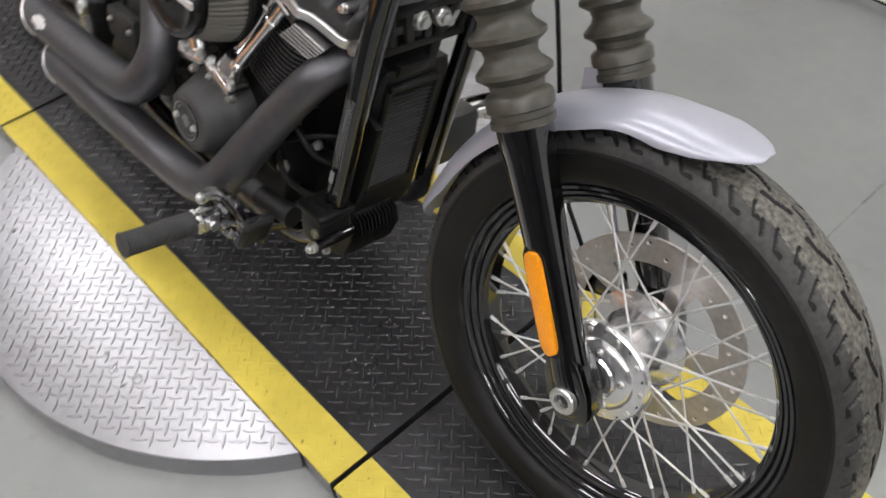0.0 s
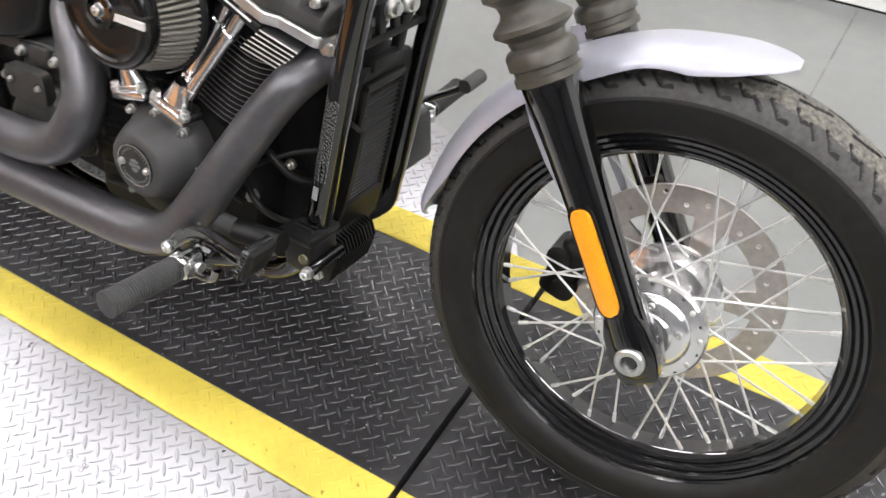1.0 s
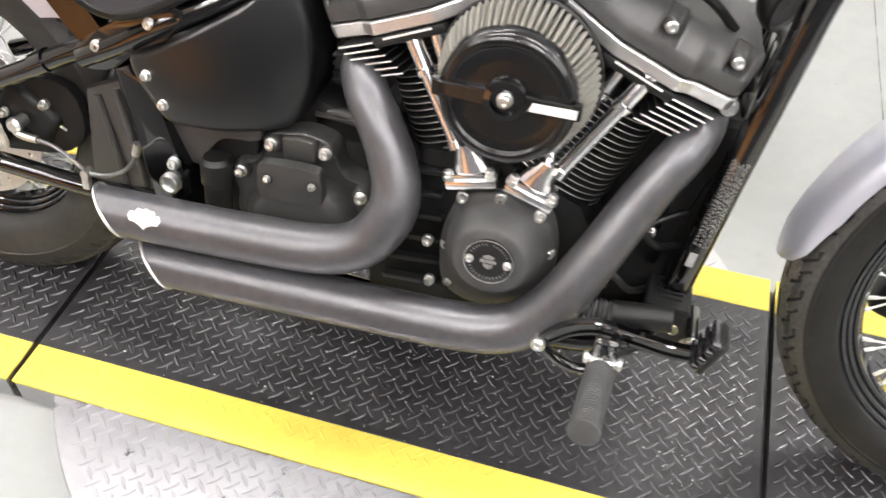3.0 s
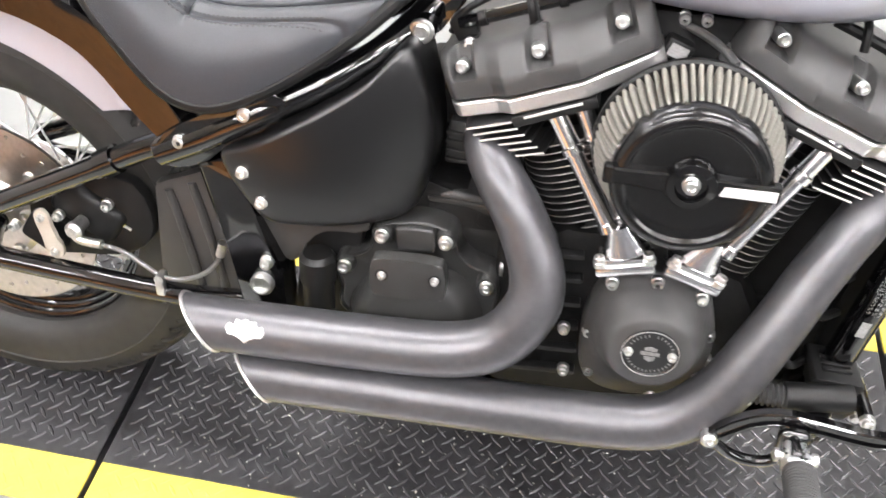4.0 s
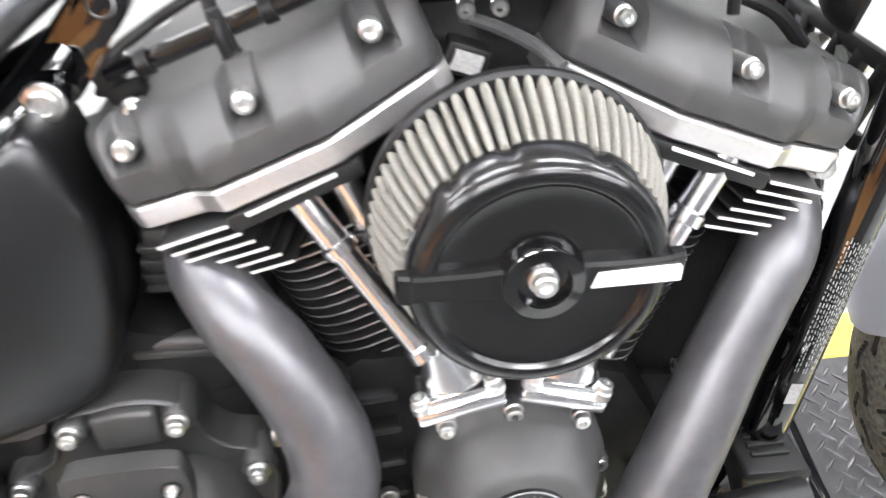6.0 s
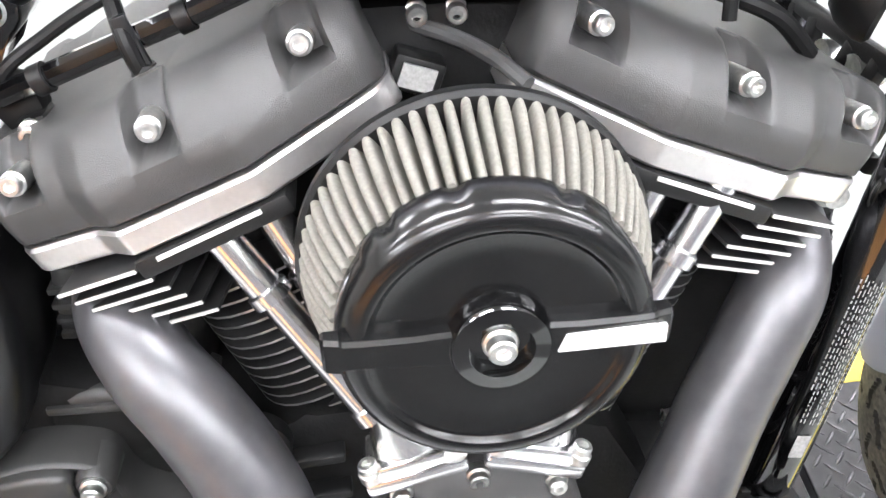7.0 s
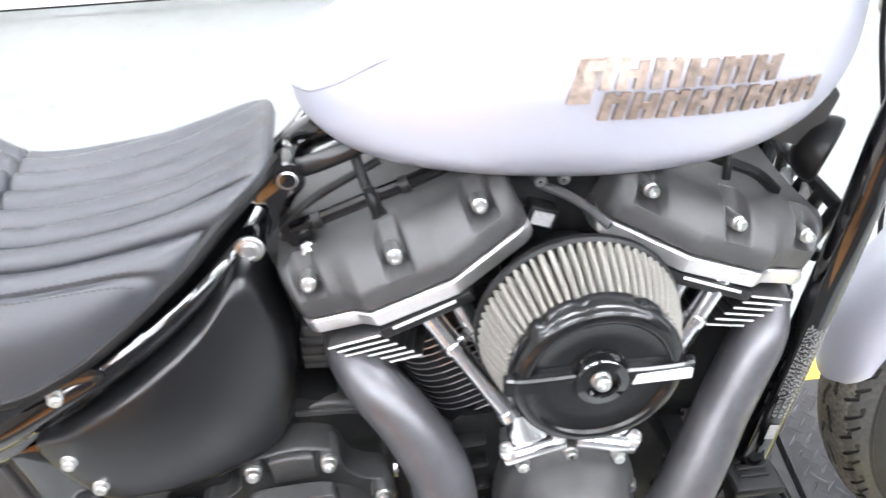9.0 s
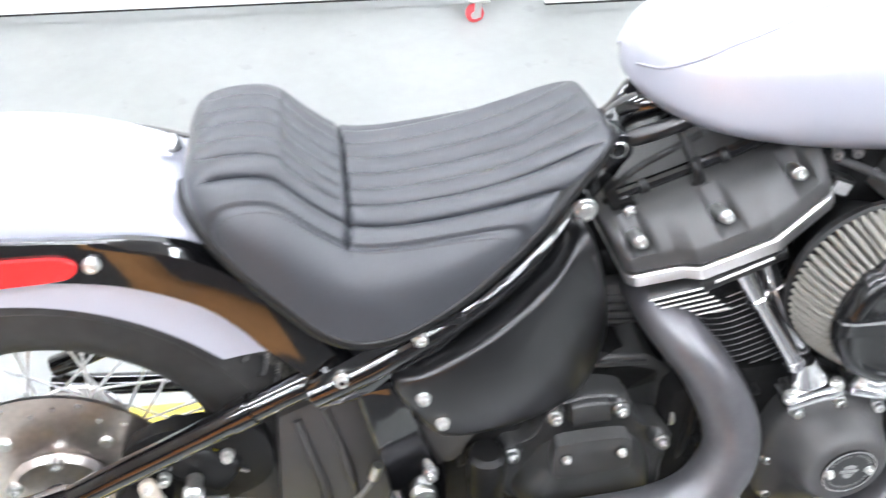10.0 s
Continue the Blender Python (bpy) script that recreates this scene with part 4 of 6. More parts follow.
def bulge(b):
    """Half width of the rocker cover along the head, outer end at -0.117: it swells in the middle and tucks in at both ends."""
    xs, ys = (-0.118, -0.109, -0.062, -0.046, 0.036, 0.108, 0.118), (0.115, 0.121, 0.136, 0.150, 0.153, 0.123, 0.116)
    return float(np.interp(b, xs, ys))


BAND_LOW, BAND_TOP = 0.3575, 0.3760


FIN = bmesh.new()
ring = []
for k in range(40):
    a = 2 * math.pi * k / 40
    ca, sa = math.cos(a), math.sin(a)
    ring.append((0.075 * math.copysign(abs(ca) ** 0.62, ca), 0.126 * math.copysign(abs(sa) ** 0.62, sa)))
loft(FIN, [[(x * k, y * k, z) for x, y in ring] for k, z in ((0.6, -0.0016), (0.985, -0.0013), (0.997, -0.0009), (1.0, 0.0), (0.997, 0.0009), (0.985, 0.0013), (0.6, 0.0016))])
# outermost faces take the painted edge highlight
for f in FIN.faces:
    if all(abs(q.co.z) < 0.001 for q in f.verts):
        f.material_index = 1

first = None
for sign in (-1, 1):
    fl = -sign
    V = vee_m(sign)
    bm = bmesh.new()
    lathe(bm, [(0.064, 0.13), (0.064, 0.355)], (0, 0, 0), "z", 40)
    block(bm, (0.15, 0.19, 0.05), Matrix.Translation((0, 0, 0.335)), 0.012)
    cyl = part("cylinder", bm, CYL, bike, "black finned engine cylinder", 30)
    cyl.matrix_basis = V
    for k in range(17):
        z = 0.152 + 0.0093 * k
        if first is None:
            first = part("fin", FIN, FINS, cyl, "", 30)
            first.data.materials.append(FINGLINT)
            first.matrix_basis = Matrix.Translation((0, 0, z))
        else:
            share(first, Matrix.Translation((0, 0, z)), cyl)
    # bright machined edges on the head's fins
    for k in range(6):
        z = 0.3510 - 0.0093 * k
        p0, p1 = Vector(((-0.104 + 0.0044 * k) * fl, -0.1375 + 0.0015 * k, z)), Vector(((-0.050 + 0.0045 * k) * fl, -0.1515 + 0.0012 * k, z + 0.0008))
        d = (p1 - p0).normalized()
        n = Vector((-d.y, d.x, 0)) if d.x > 0 else Vector((d.y, -d.x, 0))
        n = n if n.y < 0 else -n
        slim = Vector((0, 0, 0.0010))
        for front, back, name, mat in ((0.0, -0.045, "head_fin", FINS), (0.0012, 0.0, "fin_edge", BRIGHT)):
            bm = bmesh.new()
            q = [p0 + n * front, p1 + n * front, p1 + n * back, p0 + n * back]
            lo = [bm.verts.new(p - slim) for p in q]
            hi = [bm.verts.new(p + slim) for p in q]
            bm.faces.new(lo), bm.faces.new(hi[::-1])
            for i in range(4):
                bm.faces.new((lo[i], lo[(i + 1) % 4], hi[(i + 1) % 4], hi[i]))
            part(name, bm, mat, cyl, "bright machined fin edge" if name == "fin_edge" else "", 0)
    # dark lip under the band with one bright line
    bm = bmesh.new()
    block(bm, (0.095, 0.050, 0.013), Matrix.Translation((-0.002 * fl, -0.127, 0.3500)), 0.003)
    part("head_lip", bm, CYL, cyl)
    bm = bmesh.new()
    block(bm, (0.064, 0.002, 0.0022), Matrix.Translation((-0.003 * fl, -0.1525, 0.3535)))
    part("lip_edge", bm, BRIGHT, cyl, "bright machined line on the head", 0)
    bm = bmesh.new()
    block(bm, (0.16, 0.17, 0.06), Matrix.Translation((-0.025 * fl, 0, 0.315)), 0.01)
    part("cylinder_head", bm, CYL, cyl)
    # rocker cover
    bm = bmesh.new()
    rings = []
    NB = 110
    for i in range(NB + 1):
        b = -0.1175 + 0.235 * i / NB
        end = min(1.0, (0.1175 - abs(b)) / 0.012)
        squeeze = 0.93 + 0.07 * math.sqrt(max(0.0, end * (2 - end)))
        low = BAND_TOP
        swell = bulge(b) / 0.1275
        dent = max(math.exp(-((b - c) / 0.0125) ** 8) for c in (-0.091, -0.003, 0.085))
        prof = []
        for v, z in ((0.121, low), (0.127, low + 0.004), (0.1285, 0.392), (0.1272, 0.401), (0.1255, 0.404), (0.120, 0.414), (0.113, 0.421), (0.102, 0.4265), (0.090, 0.428), (0.050, 0.425), (0.02, 0.424)):
            vv = v - (0.024 * dent if v > 0.099 and z > 0.403 else 0.012 * dent if v > 0.08 and z > 0.403 else 0.0)
            fade = min(1.0, max(0.35, 1 - (z - 0.405) / 0.05))
            vv *= 1 + (swell - 1) * fade
            prof.append((vv * squeeze, 0.40 + (z - 0.40) * (0.94 + 0.06 * squeeze)))
        rings.append([(b * fl, -v, z) for v, z in prof] + [(b * fl, v, z) for v, z in prof[::-1]])
    loft(bm, rings)
    rock = part("rocker_cover", bm, ENGINE, bike, "dark grey wrinkle-painted rocker cover", 40)
    rock.matrix_basis = V
    for c, v in ((-0.091, -0.117), (-0.003, -0.133), (0.085, -0.114)):
        bolt(CAP_R, c * fl, v, 0.4140, -12, parent=rock)
    # polished band under it
    bm = bmesh.new()
    rings = []
    for i in range(NB + 1):
        b = -0.1185 + 0.237 * i / NB
        end = min(1.0, (0.1185 - abs(b)) / 0.012)
        squeeze = 0.93 + 0.07 * math.sqrt(max(0.0, end * (2 - end)))
        h, low = bulge(b), BAND_LOW
        prof = [(h - 0.004, low), (h - 0.0005, low + 0.0025), (h + 0.0006, low + 0.0165), (h - 0.002, low + 0.0185)]
        rings.append([(b * fl, -v * squeeze, z) for v, z in prof] + [(b * fl, v * squeeze, z) for v, z in prof[::-1]])
    loft(bm, rings)
    part("rocker_band", bm, MACHINED, rock, "polished metal band along the rocker cover", 30)

# chrome pushrod tubes and tappet blocks
RODS = [((0.767, -0.138, 0.623), (0.846, -0.168, 0.498)), ((0.796, -0.128, 0.63), (0.858, -0.15, 0.5)), ((1.061, -0.138, 0.631), (0.972, -0.168, 0.488)), ((1.028, -0.128, 0.636), (0.955, -0.15, 0.5))]
for p0, p1 in RODS:
    a, b = Vector(p0), Vector(p1)
    L = [a.lerp(b, t) for t in (0, 0.02, 0.30, 0.31, 0.36, 0.37, 0.93, 0.94, 1.0)]
    R = [0.0085, 0.0108, 0.0108, 0.0128, 0.0128, 0.0098, 0.0098, 0.0115, 0.0122]
    bm = bmesh.new()
    tube(bm, [(*p, r) for p, r in zip(L, R)], 0.01, 22, 1)
    part("pushrod_tube", bm, CHROME, bike, "chrome pushrod tube", 30)
for u, w, turn, lean_to in ((0.866, 0.472, -14, -1), (0.948, 0.470, 18, 1)):
    bm = bmesh.new()
    m = Matrix.Translation((u, -0.168, w)) @ Matrix.Rotation(radians(turn), 4, "Y")
    block(bm, (0.066, 0.040, 0.012), m @ Matrix.Translation((0, 0, -0.014)), 0.003)
    block(bm, (0.058, 0.034, 0.008), m @ Matrix.Translation((0, 0, -0.004)), 0.002)
    rings = []
    for z, sx, sy, dx in ((0.0, 0.024, 0.015, 0.0), (0.010, 0.021, 0.014, 0.001 * lean_to), (0.026, 0.015, 0.012, 0.003 * lean_to), (0.036, 0.0125, 0.0115, 0.004 * lean_to)):
        rings.append([tuple(m @ Vector((dx + sx * math.cos(k * math.pi / 10), sy * math.sin(k * math.pi / 10), z))) for k in range(20)])
    loft(bm, rings)
    block_ob = part("tappet_block", bm, CHROME, bike, "chrome tappet block", 30)
    for dx in (-0.027, 0.027):
        p = m @ Vector((dx, -0.012, 0.0))
        o = bolt(CAP_M, *p, parent=block_ob)
        o.matrix_basis = m @ pose(dx, -0.013, -0.004, 90, 0, 0) @ Matrix.Rotation(math.pi, 4, "X")

# cam cover
cam_out = rounded([(0.842, 0.285), (0.833, 0.345), (0.840, 0.392), (0.855, 0.425), (0.876, 0.440), (0.910, 0.449), (0.945, 0.440), (0.972, 0.418), (0.986, 0.380), (0.988, 0.335), (0.975, 0.295), (0.945, 0.268), (0.880, 0.262)], 5)
bm = bmesh.new()
cu, cw = 0.911, 0.374
rings = []
for k, v, pull in ((1.0, -0.12, 0), (1.0, -0.160, 0), (0.985, -0.166, 0), (0.95, -0.170, 0.05), (0.88, -0.176, 0.3), (0.82, -0.186, 0.8), (0.76, -0.198, 1), (0.69, -0.2105, 1), (0.64, -0.217, 1), (0.58, -0.2205, 1), (0.30, -0.2215, 1), (0.02, -0.2215, 1)):
    ring = []
    for u, w in cam_out:
        d = Vector((u - cu, w - cw))
        rr = d.normalized() * 0.078
        e = d.lerp(rr, pull)
        ring.append((cu + e.x * k, v, cw + e.y * k))
    rings.append(ring)
loft(bm, rings)
cam_cover = part("cam_cover", bm, ENGINE, bike, "dark grey domed cam cover", 60)
for u, v, w in ((0.859, -0.172, 0.431), (0.909, -0.173, 0.441), (0.961, -0.172, 0.427), (0.842, -0.166, 0.352), (0.850, -0.166, 0.292), (0.980, -0.166, 0.372), (0.978, -0.166, 0.310), (0.93, -0.166, 0.270)):
    bolt(CAP_M, u, v, w, parent=cam_cover)
bm = bmesh.new()
lathe(bm, [(0.0325, -0.2205), (0.0325, -0.2235), (0.0312, -0.2243), (0.0300, -0.2238), (0.0295, -0.2232), (0.0005, -0.2232)], (0.911, 0, 0.377), segs=48)
badge = part("timer_cover", bm, SATIN, cam_cover, "round black cover plate with pale lettering bars", 30)
bm = bmesh.new()
lathe(bm, [(0.0322, -0.2240), (0.0322, -0.2246), (0.0314, -0.2246), (0.0314, -0.2240)], (0.911, 0, 0.377), segs=48, closed=True)
part("ring", bm, MACHINED, badge)
for k in range(26):
    # plain bars where the lettering runs round the plate
    ang = radians(26 + 128 * k / 12) if k < 13 else radians(206 + 128 * (k - 13) / 12)
    if k in (6,):
        continue
    bm = bmesh.new()
    block(bm, (0.0015, 0.0006, 0.0030), Matrix.Translation((0.911 + 0.0255 * math.cos(ang), -0.2236, 0.377 + 0.0255 * math.sin(ang))) @ Matrix.Rotation(math.pi / 2 - ang, 4, "Y"))
    part("letter_bar", bm, FAINT, badge, "", 0)
bm = bmesh.new()
for p in ([(-0.0105, 0.0024), (0.0105, 0.0024), (0.0105, -0.0024), (-0.0105, -0.0024)], [(-0.0065, 0.0040), (-0.0075, 0.0078), (0.0, 0.0105), (0.0075, 0.0078), (0.0065, 0.0040)], [(-0.0065, -0.0040), (0.0065, -0.0040), (0.0055, -0.0085), (0.0, -0.0115), (-0.0055, -0.0085)]):
    prism(bm, [(0.911 + a, 0.377 + b) for a, b in p], -0.2230, -0.2238)
part("emblem", bm, FAINT, badge, "small pale emblem shape", 0)
for du in (-0.0245, 0.0245):
    bolt(CAP_S, 0.911 + du, -0.2230, 0.377, parent=badge)

# ribs and bolts of the crankcase beside it
for k, w in enumerate((0.262, 0.298, 0.334, 0.370, 0.406, 0.440)):
    bm = bmesh.new()
    block(bm, (0.085 - 0.004 * k, 0.022, 0.007), Matrix.Translation((0.792, -0.138, w)) @ Matrix.Rotation(radians(-4), 4, "Y"), 0.002)
    part("case_rib", bm, CYL, crankcase)
bm = bmesh.new()
lathe(bm, [(0.026, 0.0), (0.026, -0.012), (0.022, -0.016), (0.0005, -0.016)], (0.765, -0.135, 0.455), segs=28)
part("case_boss", bm, SATIN, crankcase)
for u, w in ((0.813, 0.339), (0.82, 0.273), (0.987, 0.324)):
    bolt(CAP_M, u, -0.152, w, parent=crankcase)
pipe_pts = [(0.735, -0.12, 0.30), (0.748, -0.135, 0.36), (0.752, -0.132, 0.43), (0.742, -0.11, 0.49)]
bm = bmesh.new()
tube(bm, pipe_pts, 0.006, 12, 6)
part("oil_line", bm, DARK, crankcase, "black oil line")

# gearbox side cover
GEARBOX = material("dark_wrinkle_gearbox_paint", (0.032, 0.032, 0.031), 0.36, spread=0.12, bump=0.35, bump_scale=1500, stain=0.08, stain_scale=12)
bm = bmesh.new()
trans = rounded([(0.531, 0.300), (0.525, 0.340), (0.518, 0.366), (0.523, 0.386), (0.545, 0.392), (0.561, 0.404), (0.568, 0.430), (0.580, 0.445), (0.598, 0.4485), (0.622, 0.4530), (0.647, 0.4507), (0.668, 0.4410), (0.677, 0.414), (0.694, 0.398), (0.7168, 0.391), (0.728, 0.372), (0.724, 0.330), (0.715, 0.285), (0.63, 0.268)], 4)
cu, cw = 0.624, 0.360
loft(bm, [[(cu + (u - cu) * k, v, cw + (w - cw) * k) for u, w in trans] for k, v in ((1.0, -0.08), (1.0, -0.1335), (0.992, -0.1365), (0.975, -0.1375), (0.962, -0.1365), (0.955, -0.1325), (0.93, -0.1315), (0.3, -0.1315))])
gear_cover = part("gearbox_cover", bm, GEARBOX, bike, "dark grey gearbox side cover", 50)
# domed lower half and the raised block between the upper bolts
bm = bmesh.new()
dome = [(0.536, 0.318), (0.556, 0.357), (0.574, 0.380), (0.610, 0.392), (0.650, 0.392), (0.680, 0.380), (0.702, 0.350), (0.712, 0.310), (0.70, 0.28), (0.63, 0.272), (0.55, 0.285)]
loft(bm, [[(0.625 + (u - 0.625) * k, v, 0.335 + (w - 0.335) * k) for u, w in rounded(dome, 4)] for k, v in ((1.0, -0.130), (0.97, -0.136), (0.92, -0.146), (0.86, -0.155), (0.78, -0.162), (0.66, -0.1665), (0.3, -0.168))])
part("dome", bm, GEARBOX, gear_cover, "", 60)
bm = bmesh.new()
prism(bm, [(0.5965, 0.4460), (0.620, 0.4495), (0.645, 0.4480), (0.6470, 0.4166), (0.600, 0.4130)], -0.128, -0.1465, 0.004, 3)
part("rib_block", bm, GEARBOX, gear_cover)
bm = bmesh.new()
prism(bm, [(0.62, 0.40), (0.625, 0.474), (0.66, 0.479), (0.70, 0.474), (0.742, 0.44), (0.735, 0.385)], -0.03, -0.100, 0.006, 3)
prism(bm, [(0.628, 0.464), (0.628, 0.471), (0.70, 0.468), (0.70, 0.461)], -0.09, -0.1035, 0.002)
part("case_shoulder", bm, GEARBOX, bike, "dark casting between gearbox and crankcase")
bm = bmesh.new()
prism(bm, [(0.640, 0.500), (0.645, 0.560), (0.70, 0.555), (0.72, 0.50)], -0.02, -0.070, 0.005, 2)
for k in range(4):
    prism(bm, [(0.642, 0.506 + 0.012 * k), (0.642, 0.511 + 0.012 * k), (0.712, 0.507 + 0.012 * k), (0.712, 0.502 + 0.012 * k)], -0.06, -0.0745, 0.001)
part("ribbed_casting", bm, GEARBOX, bike, "ribbed dark casting behind the side cover")
bm = bmesh.new()
lathe(bm, [(0.006, 0.0), (0.0125, 0.0), (0.0125, 0.004), (0.0085, 0.004), (0.0085, 0.012), (0.0060, 0.0135), (0.0005, 0.0135)], (0.726, -0.125, 0.398), "x", 24)
part("neutral_switch", bm, STEEL, gear_cover, "plated switch threaded into the gearbox")
for u, v, w in ((0.580, -0.141, 0.430), (0.659, -0.141, 0.4325), (0.713, -0.147, 0.379), (0.532, -0.141, 0.3765)):
    bm = bmesh.new()
    lathe(bm, [(0.014, 0.03), (0.0135, 0.004), (0.011, 0.0)], (u, v, w), segs=20)
    part("bolt_boss", bm, GEARBOX, gear_cover)
    bolt(CAP_L, u, v, w, parent=gear_cover)
bm = bmesh.new()
prism(bm, rounded([(0.574, 0.372), (0.574, 0.410), (0.588, 0.418), (0.650, 0.420), (0.664, 0.412), (0.666, 0.376), (0.655, 0.366), (0.586, 0.362)], 3), -0.155, -0.174, 0.004)
plate = part("clutch_plate", bm, GEARBOX, gear_cover, "dark raised cover plate")
# dark discs paint the shade round the sunk screws
for u, w in ((0.588, 0.395), (0.653, 0.397)):
    bm = bmesh.new()
    lathe(bm, [(0.0078, -0.1745), (0.0078, -0.1752), (0.0066, -0.1745), (0.0005, -0.1743)], (u, 0, w), segs=20)
    part("screw_recess_shade", bm, VOID, plate, "dark disc as the shade of a screw recess")
    bolt(CAP_S, u, -0.1745, w, parent=plate)

# ---------- air cleaner ----------
AC = (0.9092, 0.0, 0.6065)
NUT = (0.9092, 0.0, 0.6100)
bm = bmesh.new()
lathe(bm, [(0.055, -0.09), (0.080, -0.145), (0.0955, -0.156), (0.0980, -0.160), (0.0980, -0.166), (0.0955, -0.1695), (0.06, -0.171)], AC, segs=80)
part("filter_base", bm, DARK, bike, "black air cleaner backing plate")
bm = bmesh.new()
N = 66
PLEAT_SHAPE = ((0.0, 0.0), (0.14, 0.0003), (0.25, 0.0013), (0.32, 0.0040), (0.39, 0.0120), (0.5, 0.0190), (0.61, 0.0120), (0.68, 0.0040), (0.75, 0.0013), (0.86, 0.0003))
wobble = [random.uniform(-0.10, 0.10) for k in range(N)]
rings = []
for v, r, sway in ((-0.168, 0.0958, 0.3), (-0.178, 0.0948, 0.8), (-0.190, 0.0918, 1.0), (-0.205, 0.0870, 0.8), (-0.222, 0.0800, 0.3)):
    ring = []
    for k in range(N):
        for f, dip in PLEAT_SHAPE:
            a = 2 * math.pi * (k + f + wobble[k] * sway) / N
            ring.append((AC[0] + (r - dip) * math.cos(a), v, AC[2] + (r - dip) * math.sin(a)))
    rings.append(ring)
loft(bm, rings)
part("air_filter", bm, PLEAT, bike, "cream pleated air filter", 50)
bm = bmesh.new()
seg = 288
prof = [(0.0740, -0.218), (0.0770, -0.2205), (0.0780, -0.2235), (0.0783, -0.230), (0.0777, -0.2360), (0.0757, -0.2405), (0.0725, -0.2435), (0.0685, -0.2450), (0.0652, -0.2450), (0.0638, -0.2442), (0.0626, -0.2422), (0.0605, -0.2412), (0.045, -0.2408), (0.03, -0.2412), (0.0005, -0.2412)]
rings = []
for i, (r, v) in enumerate(prof):
    ring = []
    for k in range(seg):
        a = 2 * math.pi * k / seg
        deg = math.degrees(a)
        tooth = 0.0
        for lo, hi in ((46, 62), (68, 100), (106, 126), (132, 142)):
            tooth += 0.0024 / (1 + math.exp(-(deg - lo) / 0.7)) / (1 + math.exp((deg - hi) / 0.7))
        tooth *= (1, 1, 1, 0.6, 0.1)[i] if i < 5 else 0.0
        ring.append((AC[0] + (r + tooth) * math.cos(a), v, AC[2] + (r + tooth) * math.sin(a)))
    rings.append(ring)
loft(bm, rings)
ac_cover = part("air_cleaner_cover", bm, CAP, bike, "gloss black round air cleaner cover with a cross bar", 40)
bm = bmesh.new()
lathe(bm, [(0.026, -0.236), (0.026, -0.247), (0.0235, -0.2515), (0.016, -0.2525), (0.0145, -0.246), (0.0005, -0.2455)], NUT, segs=44)
part("boss", bm, GLOSS, ac_cover, "", 35)
for sgn in (-1, 1):
    bm = bmesh.new()
    rings = []
    for x, h, v in ((0.022, 0.0105, -0.2495), (0.04, 0.0092, -0.2490), (0.065, 0.0085, -0.2480), (0.074, 0.0086, -0.2475), (0.0755, 0.0100, -0.2480), (0.0825, 0.0100, -0.2465), (0.0842, 0.0088, -0.2440)):
        rings.append([(NUT[0] + sgn * x, vv, NUT[2] + zz) for vv, zz in ((-0.238, -h), (v + 0.002, -h), (v, -h + 0.002), (v, h - 0.002), (v + 0.002, h), (-0.238, h))])
    loft(bm, rings)
    part("cross_bar", bm, CAP, ac_cover, "", 30)
bm = bmesh.new()
prism(bm, [(NUT[0] + 0.027, NUT[2] - 0.0062), (NUT[0] + 0.080, NUT[2] - 0.0060), (NUT[0] + 0.080, NUT[2] + 0.0040), (NUT[0] + 0.031, NUT[2] + 0.0040)], -0.2470, -0.2505, 0.0006)
part("bar_plate", bm, BRIGHT, ac_cover, "bright metal strip on the cross bar", 20)
bolt(CAP_L, NUT[0], -0.2455, NUT[2], parent=ac_cover)

# ---------- frame ----------
def pipe(name, pts, r, mat=None, label="gloss black frame tube", segs=20, steps=7, parent=None):
    bm = bmesh.new()
    tube(bm, pts, r, segs, steps)
    return part(name, bm, mat or GLOSS, parent or bike, label)


